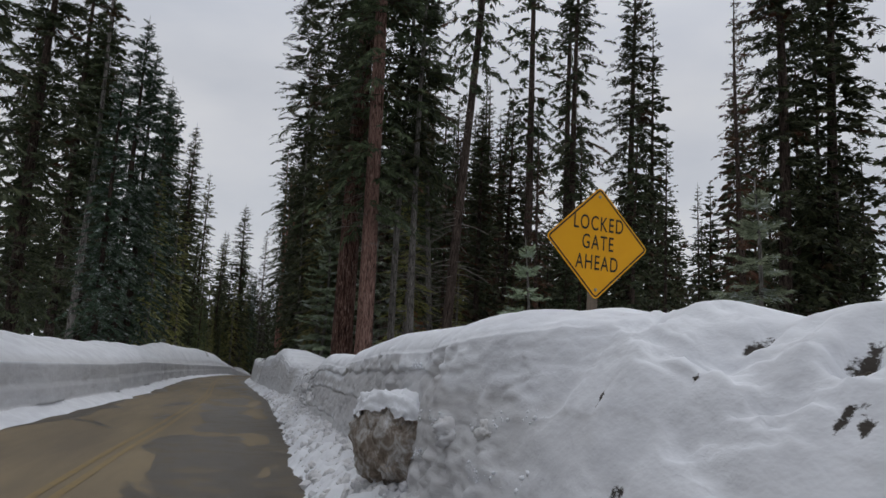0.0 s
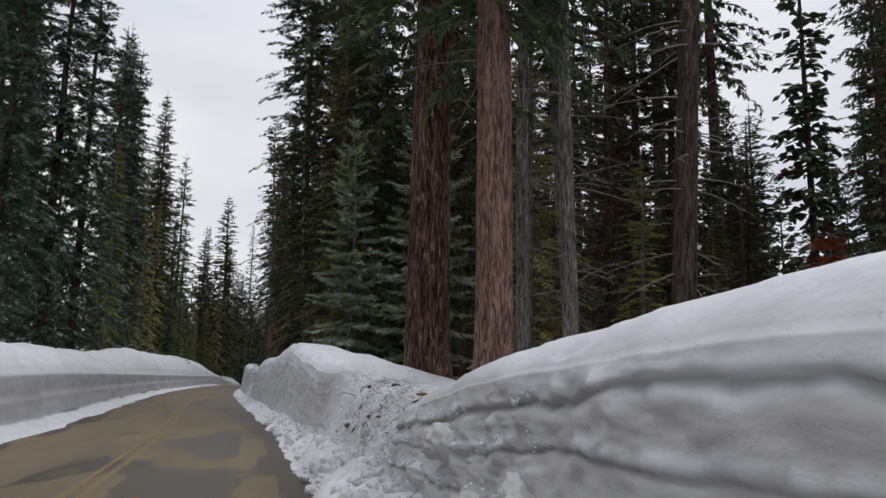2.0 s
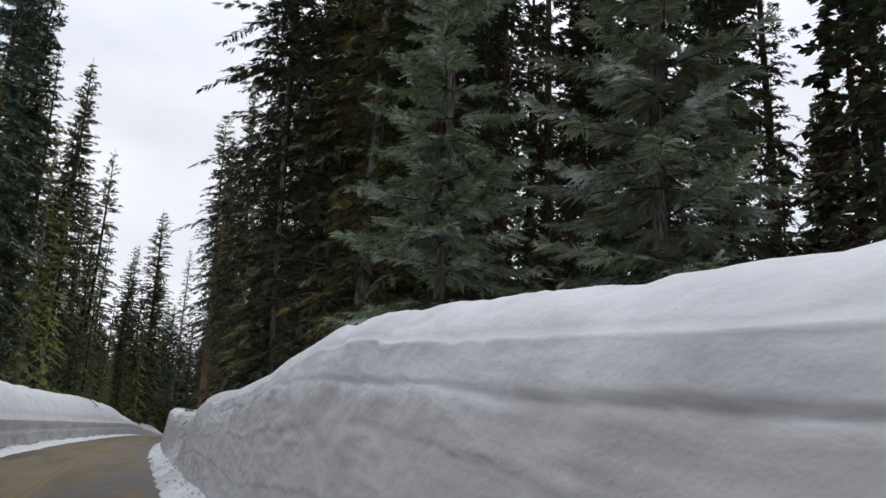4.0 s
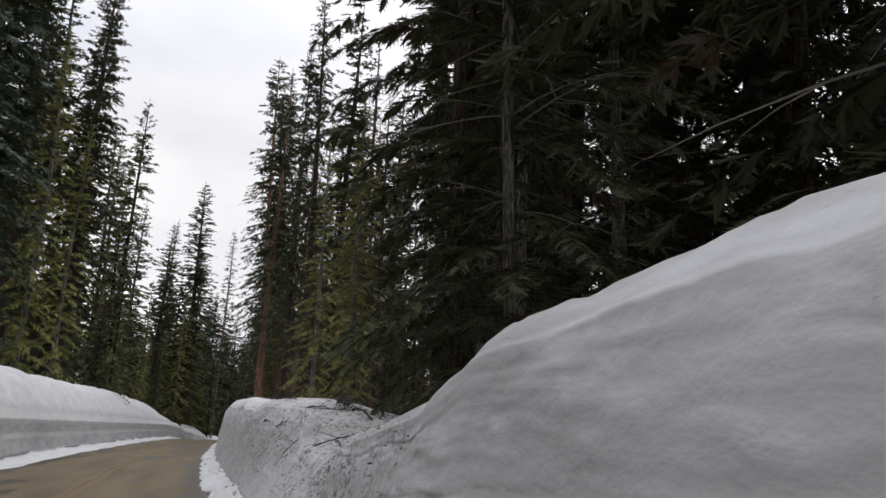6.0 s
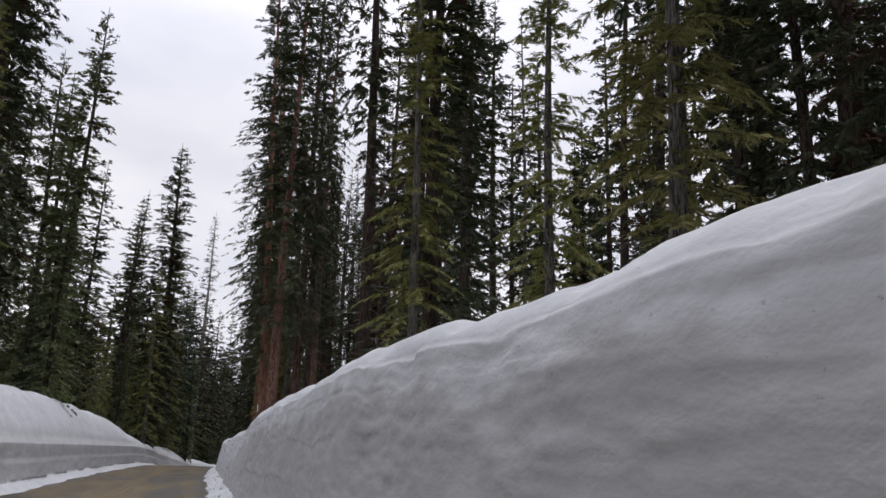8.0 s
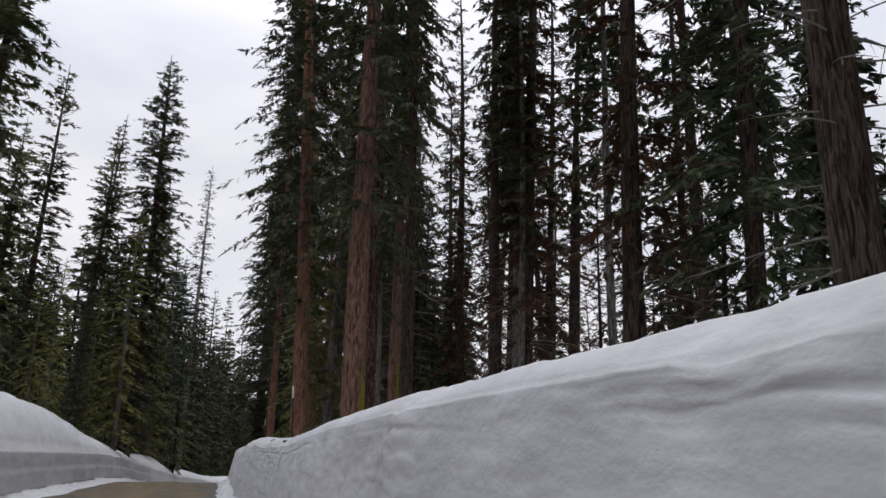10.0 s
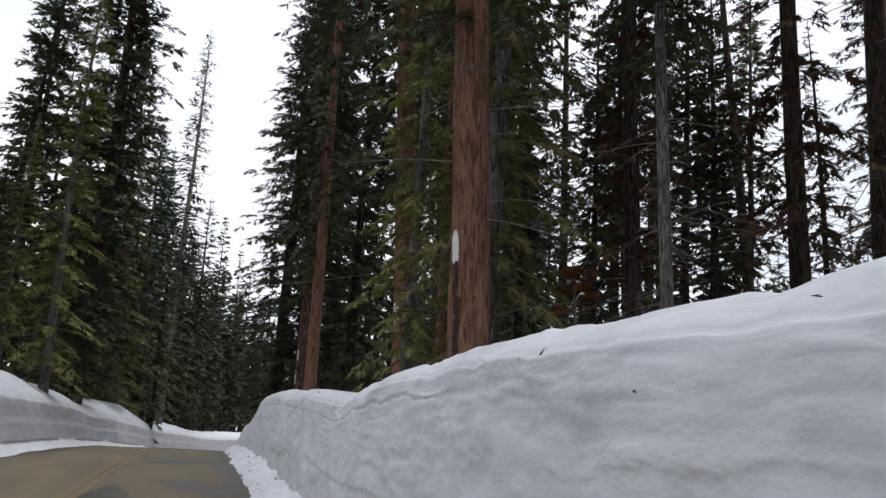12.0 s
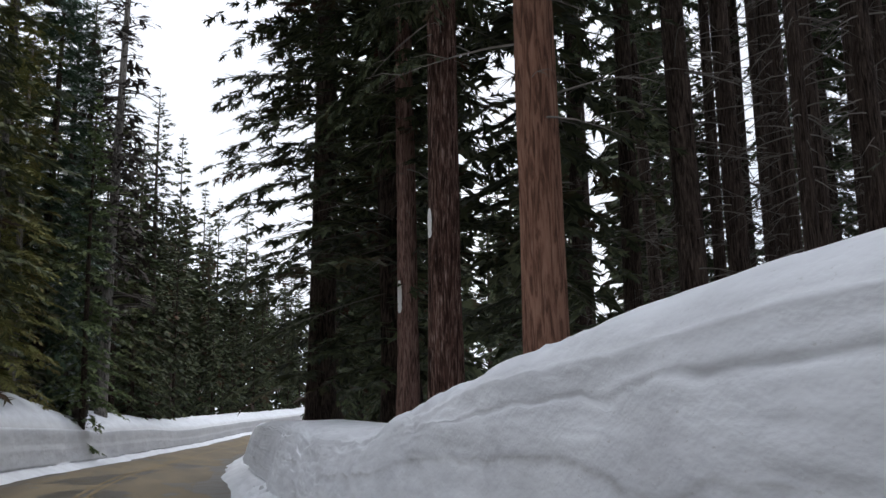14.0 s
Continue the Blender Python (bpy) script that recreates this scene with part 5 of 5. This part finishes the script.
def litter_stuff(name, label, mat, zone, count, lo, hi, seed):
    """Needles, bark flakes and twigs strewn over the snow: too many to count."""
    rng = np.random.RandomState(seed)
    V, F, n = [], [], 0
    y0, y1, o0, o1 = zone
    pts = BANK_GRID
    sel = pts[(pts[:, 1] > y0) & (pts[:, 1] < y1) & (pts[:, 3] > o0) & (pts[:, 3] < o1)]
    pick = sel[rng.randint(0, len(sel), count)]
    for p in pick:
        ln, wd = rng.uniform(lo, hi), rng.uniform(0.004, 0.011)
        a_ = rng.uniform(0, 6.28)
        d = np.array([math.cos(a_), math.sin(a_), rng.normal(0, 0.3)]) * ln / 2
        s = np.array([-math.sin(a_), math.cos(a_), 0]) * wd
        c_ = p[:3] + rng.normal(0, 0.06, 3) * np.array([1, 1, 0]) + np.array([0, 0, 0.012])
        up = np.array([0, 0, wd * 0.8])
        V.append(np.stack([c_ - d - s, c_ - d * 0.2 + s * 1.4, c_ + d, c_ + d * 0.3 - s, c_ + up]))
        F += [(n, n + 4, n + 1), (n + 1, n + 4, n + 2), (n + 2, n + 4, n + 3), (n + 3, n + 4, n)]
        n += 5
    ob = mesh_object(name, np.concatenate(V).tolist(), F, mat)
    tagged(ob, label, "forest litter", kind="stuff")


def bark_patch(tree, z0, z1, az, width, mat, name, label, ragged=0.25, seed=3):
    """A patch that hugs a tree's trunk between two heights, facing the compass angle az."""
    trunk = [q for q in tree.children if q.name.startswith("trunk")][0]
    mw = tree.matrix_basis
    pts = np.array([mw @ q.co for q in trunk.data.vertices])
    rings = pts.reshape(22, -1, 3)
    mid, rad = rings.mean(1), np.linalg.norm(rings - rings.mean(1, keepdims=True), axis=2).mean(1)
    rng = np.random.RandomState(seed)
    zs = np.linspace(z0, z1, 12)
    u = np.linspace(-1, 1, 8)
    shape = np.sqrt(np.clip(1 - np.linspace(-0.97, 0.97, 12) ** 4, 0.02, 1)) * (1 + ragged * rng.normal(0, 0.5, 12))
    shift = ragged * 0.5 * np.cumsum(rng.normal(0, 0.3, 12))
    V = []
    for z, sc, sh in zip(zs, shape, shift):
        m_ = np.array([np.interp(z, mid[:, 2], mid[:, j]) for j in range(2)])
        r_ = np.interp(z, mid[:, 2], rad) * 1.06 + 0.012
        a_ = radians(az) + (u * sc + sh) * width / 2 / r_
        bulge = 0.006 * (1 - u**2)
        V.append(np.stack([m_[0] + (r_ + bulge) * np.cos(a_), m_[1] + (r_ + bulge) * np.sin(a_), 0 * a_ + z], 1))
    F = [(r * 8 + c, r * 8 + c + 1, r * 8 + c + 9, r * 8 + c + 8) for r in range(11) for c in range(7)]
    ob = mesh_object(name, np.concatenate(V).tolist(), F, mat, None, "", True)
    ob.parent = tree
    ob.matrix_parent_inverse = mw.inverted()
    return tagged(ob, label)


def on_bank(y, off, lift=0.0):
    k = np.argmin((BANK_GRID[:, 1] - y) ** 2 + (BANK_GRID[:, 3] - off) ** 2)
    return BANK_GRID[k, 0], BANK_GRID[k, 1], BANK_GRID[k, 2] + lift


def lay_stick(y0, o0, y1, o1, radius, twigs, seed, label="dark fallen branch lying on the snow", mat=DARKWOOD, rise=0.02):
    a_, b_ = on_bank(y0, o0, rise), on_bank(y1, o1, rise)
    m_ = [(p + q) / 2 for p, q in zip(a_, b_)]
    return stick("fallen_branch", label, [a_, (m_[0], m_[1], m_[2] + 0.03), b_], radius, mat, "branch", twigs, seed)


snow_clods()
snow_crumbs()
snow_block(1.72, 8.25, 0.82, (0.58, 1.1, 0.95), DIRTY_SNOW, "dirty brown block of packed snow with a white cap", 3)
for k, (y, off, s) in enumerate(((21.6, 1.72, 0.42), (22.7, 1.78, 0.55), (23.7, 1.74, 0.40), (24.6, 1.78, 0.5), (25.4, 1.7, 0.35), (6.4, 1.75, 0.35), (5.7, 1.85, 0.28), (10.2, 1.66, 0.3), (12.6, 1.6, 0.35), (15.3, 1.66, 0.32))):
    px, py, pz = on_bank(y, off)
    debris("snow_lump", "broken-off white snow lump against the bank", px + 0.06, py, pz - 0.04, (s * 0.8, s * 1.2, s * 0.7), SNOW_CLOD, 80 + k, "snow lump")

# bits of bark in the hollows beside the sign
for k, (y, off, size) in enumerate(((3.34, 2.49, 0.07), (2.60, 2.44, 0.10), (2.56, 2.38, 0.07), (3.44, 2.21, 0.04), (3.64, 1.87, 0.06))):
    px, py, pz = on_bank(y, off, -0.01)
    debris("bark_piece", "dark wet bark in a melted hollow of the snow", px, py, pz, (size, size * 0.6, size * 0.35), DIRT, 120 + k, "bark piece")

# needles, bark and twigs on the two heaps
litter_stuff("needle_litter", "dark needles and bark flakes strewn on the snow heap", BARKY, (27.5, 33, 1.6, 3.4), 700, 0.02, 0.09, 5)
litter_stuff("needle_litter", "dark needles and twigs strewn on the snow hump", BARKY, (64, 76.3, 1.7, 3.4), 1500, 0.015, 0.07, 6)
litter_stuff("needle_litter", "a few scattered needles on the snow bank", BARKY, (112, 150, 1.7, 2.6), 90, 0.03, 0.10, 7)
for k, (y, off, s, mat, label) in enumerate(((29.6, 1.9, 0.12, BARKY, "dark piece of bark on the snow heap"), (30.9, 1.75, 0.16, DIRT, "dark piece of bark on the snow heap"), (30.2, 2.4, 0.15, BARKY, "dark piece of bark on the snow heap"), (29.0, 1.95, 0.10, NEEDLES, "rust-brown clump of dead needles on the snow"), (28.6, 2.6, 0.18, NEEDLES, "rust-brown clump of dead needles on the snow"), (28.2, 2.3, 0.14, BARKY, "dark piece of bark on the snow heap"), (31.5, 2.2, 0.14, DIRT, "dark piece of bark on the snow heap"), (122.3, 1.86, 0.13, BARKY, "dark strip of bark stuck in the snow bank"), (121.0, 2.0, 0.06, BARKY, "dark strip of bark stuck in the snow bank"), (140.5, 2.3, 0.12, BARKY, "dark strip of bark stuck in the snow bank"))):
    px, py, pz = on_bank(y, off)
    debris("bark_piece", label, px, py, pz, (s, s * 0.8, s * 0.4), mat, 160 + k, "bark piece")
lay_stick(72.8, 2.0, 72.4, 2.3, 0.012, 5, 1)
lay_stick(74.6, 2.05, 74.1, 2.2, 0.012, 4, 2)
lay_stick(75.8, 1.9, 75.3, 1.98, 0.016, 3, 3)
lay_stick(76.4, 2.2, 75.2, 2.5, 0.02, 7, 4)
lay_stick(71.2, 2.3, 70.2, 2.9, 0.014, 6, 5)
lay_stick(69.9, 2.7, 69.2, 3.2, 0.016, 7, 6)
lay_stick(77.6, 2.2, 76.6, 2.4, 0.018, 5, 7)
lay_stick(73.6, 2.5, 72.4, 2.9, 0.015, 7, 8)
lay_stick(30.2, 1.72, 30.0, 1.78, 0.009, 2, 9)
lay_stick(32.0, 2.1, 31.8, 2.2, 0.008, 3, 10)
lay_stick(121.75, 1.68, 121.5, 1.75, 0.007, 1, 11, "thin dark stick stuck in the snow bank")
lay_stick(123.9, 1.72, 123.75, 1.76, 0.006, 0, 12, "thin dark stick stuck in the snow bank")
lay_stick(126.4, 1.95, 126.1, 2.05, 0.007, 2, 13, "thin dark stick stuck in the snow bank")
lay_stick(120.55, 2.1, 120.1, 2.35, 0.02, 2, 14, "dark broken log on the crest of the snow", DARKWOOD, 0.04)



def fallen_bough(y, off, length, az, mat, seed, label, thick=0.012, rise=0.06, dens=1.0):
    """A broken-off bough lying on the snow: a bent stem, side twigs and needle sprays."""
    rng = np.random.RandomState(seed)
    x0, y0, z0 = on_bank(y, off)
    bough = tagged(new("fallen_bough"), label, "branch")
    bough.matrix_world = pose(x0, y0, z0, 0, 0, az)
    k = np.linspace(0, 1, 7)
    stem = np.stack([length * k, 0.06 * length * np.sin(3 * k), rise * np.sin(math.pi * k) + 0.015], 1)
    v, f = tube_rings(stem, thick * (1.05 - 0.8 * k), 6)
    mesh_object("stem", v.tolist(), f, DARKWOOD, bough, "", True)
    V, n = [], 0
    for _ in range(int(16 * dens)):
        q = rng.uniform(0.12, 0.98)
        st = np.array([np.interp(q, k, stem[:, c]) for c in range(3)])
        sg = rng.choice([-1, 1])
        d = np.array([0.6, sg * rng.uniform(0.5, 0.9), rng.uniform(-0.1, 0.4)])
        ln = length * rng.uniform(0.18, 0.38) * (1.1 - 0.6 * q)
        tw, tf = tube_rings([st, st + d * ln * 0.5, st + d * ln], thick * np.array([0.4, 0.3, 0.1]), 4)
        mesh_object("twig", tw.tolist(), tf, DARKWOOD, bough)
        if mat is not None:
            for u in np.linspace(0.1, 1, 26):
                for sd in (-1, 1):
                    w = np.array([d[0] * 0.5 - sd * d[1] * 0.8, d[1] * 0.5 + sd * d[0] * 0.8, rng.uniform(-0.2, 0.5)])
                    nl = rng.uniform(0.025, 0.05)
                    b0 = st + d * ln * u
                    V += [b0 - d * 0.006, b0 + d * 0.006, b0 + w * nl]
    if V:
        mesh_object("needles", np.array(V).tolist(), np.arange(len(V)).reshape(-1, 3).tolist(), mat, bough, "dark green needles")
    return bough


fallen_bough(74.0, 3.15, 0.9, 62, FIR_SNOWY, 1, "green fir bough fallen on the snow hump", rise=0.14, dens=1.6)
fallen_bough(72.4, 3.0, 0.9, 80, FIR_SNOWY, 2, "green fir bough fallen on the snow hump", rise=0.16, dens=1.4)
fallen_bough(71.6, 3.3, 1.1, 100, None, 3, "black leafless dead branch on the snow hump", 0.018, 0.2, 1.6)
fallen_bough(72.6, 3.1, 0.9, 60, None, 4, "black leafless dead branch on the snow hump", 0.014, 0.16, 1.6)
fallen_bough(75.6, 2.9, 0.6, 120, None, 5, "black leafless dead branch on the snow hump", 0.012, 0.12, 1.6)
fallen_bough(75.4, 2.5, 0.7, 95, None, 6, "black leafless dead branch on the snow hump", 0.012, 0.12, 1.4)
fallen_bough(134.7, 1.74, 0.42, -35, None, 7, "thin leafless twig lying on the snow slope", 0.006, 0.10, 1.0)
fallen_bough(134.4, 1.76, 0.30, 20, None, 8, "thin leafless twig lying on the snow slope", 0.005, 0.08, 0.8)
fallen_bough(31.9, 2.0, 0.35, 140, None, 9, "dark leafless twig on the littered snow heap", 0.007, 0.05, 0.8)
fallen_bough(120.7, 2.1, 0.5, -50, None, 10, "black leafless dead branch on the snow crest", 0.016, 0.1, 0.7)

# pale scars, resin and moss on the big trunks
bark_patch(tree_p, 4.22, 4.82, 203, 0.17, PALE_WOOD, "bark_scar", "pale peeled wood")
for k in range(6):
    bark_patch(tree_p, 4.25 - 0.32 * (k + 1), 4.27 - 0.32 * k, 205 + (3, -2, 4, 6, 3, 7)[k], 0.10 + 0.02 * (k % 3), RESIN, "resin_streak", "dark resin run", 0.5, 10 + k)
bark_patch(tree_q, 4.6, 5.28, 203, 0.28, PALE_WOOD, "bark_scar", "pale peeled wood")
bark_patch(tree_q, 4.42, 4.61, 206, 0.10, RESIN, "resin_streak", "dark resin run", 0.5)
bark_patch(tree_r, 3.9, 4.4, 192, 0.12, PALE_WOOD, "bark_scar", "pale peeled wood")
bark_patch(tree_s, 2.9, 3.55, 202, 0.13, PALE_WOOD, "bark_scar", "pale peeled wood")
bark_patch(tree_d, 7.6, 9.2, 226, 0.55, DEADWOOD, "bark_scar", "whitish weathered wood", 0.5)
moss_rng = np.random.RandomState(8)
for k in range(22):
    z = 1.8 + 0.16 * k + moss_rng.uniform(-0.05, 0.05)
    bark_patch(tree_m, z, z + moss_rng.uniform(0.10, 0.26), -62 + moss_rng.uniform(-10, 10), moss_rng.uniform(0.06, 0.15), MOSS, "moss", "bright yellow-green moss", 0.5, 40 + k)


# a bare shrub on the far bank, and a snow-capped stump by the bend
def bare_shrub(x, y, z, height, stems, seed):
    rng = np.random.RandomState(seed)
    shrub = tagged(new("bare_shrub"), "leafless brown shrub poking out of the snow bank", "shrub")
    shrub.matrix_world = Matrix.Translation((x, y, z))
    for _ in range(stems):
        a_, ln = rng.uniform(0, 6.28), height * rng.uniform(0.6, 1.1)
        d_ = np.array([math.cos(a_) * 0.7, math.sin(a_) * 0.7, 1.0])
        v, f = tube_rings([d_ * 0 - np.array([0, 0, 0.1]), d_ * ln * 0.5 + rng.normal(0, 0.04, 3), d_ * ln + rng.normal(0, 0.08, 3)], [0.018, 0.012, 0.004], 5)
        stem = mesh_object("stem", v.tolist(), f, DARKWOOD, shrub)
        for _ in range(3):
            s = rng.uniform(0.4, 0.9)
            e_ = d_ * ln * s
            w_ = e_ + (d_ + rng.normal(0, 0.6, 3)) * ln * 0.25
            v, f = tube_rings([e_, w_], [0.008, 0.003], 4)
            mesh_object("twig", v.tolist(), f, DARKWOOD, stem)


bare_shrub(-6.3, 111.5, 3.45, 1.1, 9, 3)
bare_shrub(-6.6, 113.2, 3.45, 0.8, 7, 4)
stump = snow_block(5.0, 196.6, 0.55, (1.1, 1.1, 1.2), DARKWOOD, "dark stump with a thick cap of snow", 9)
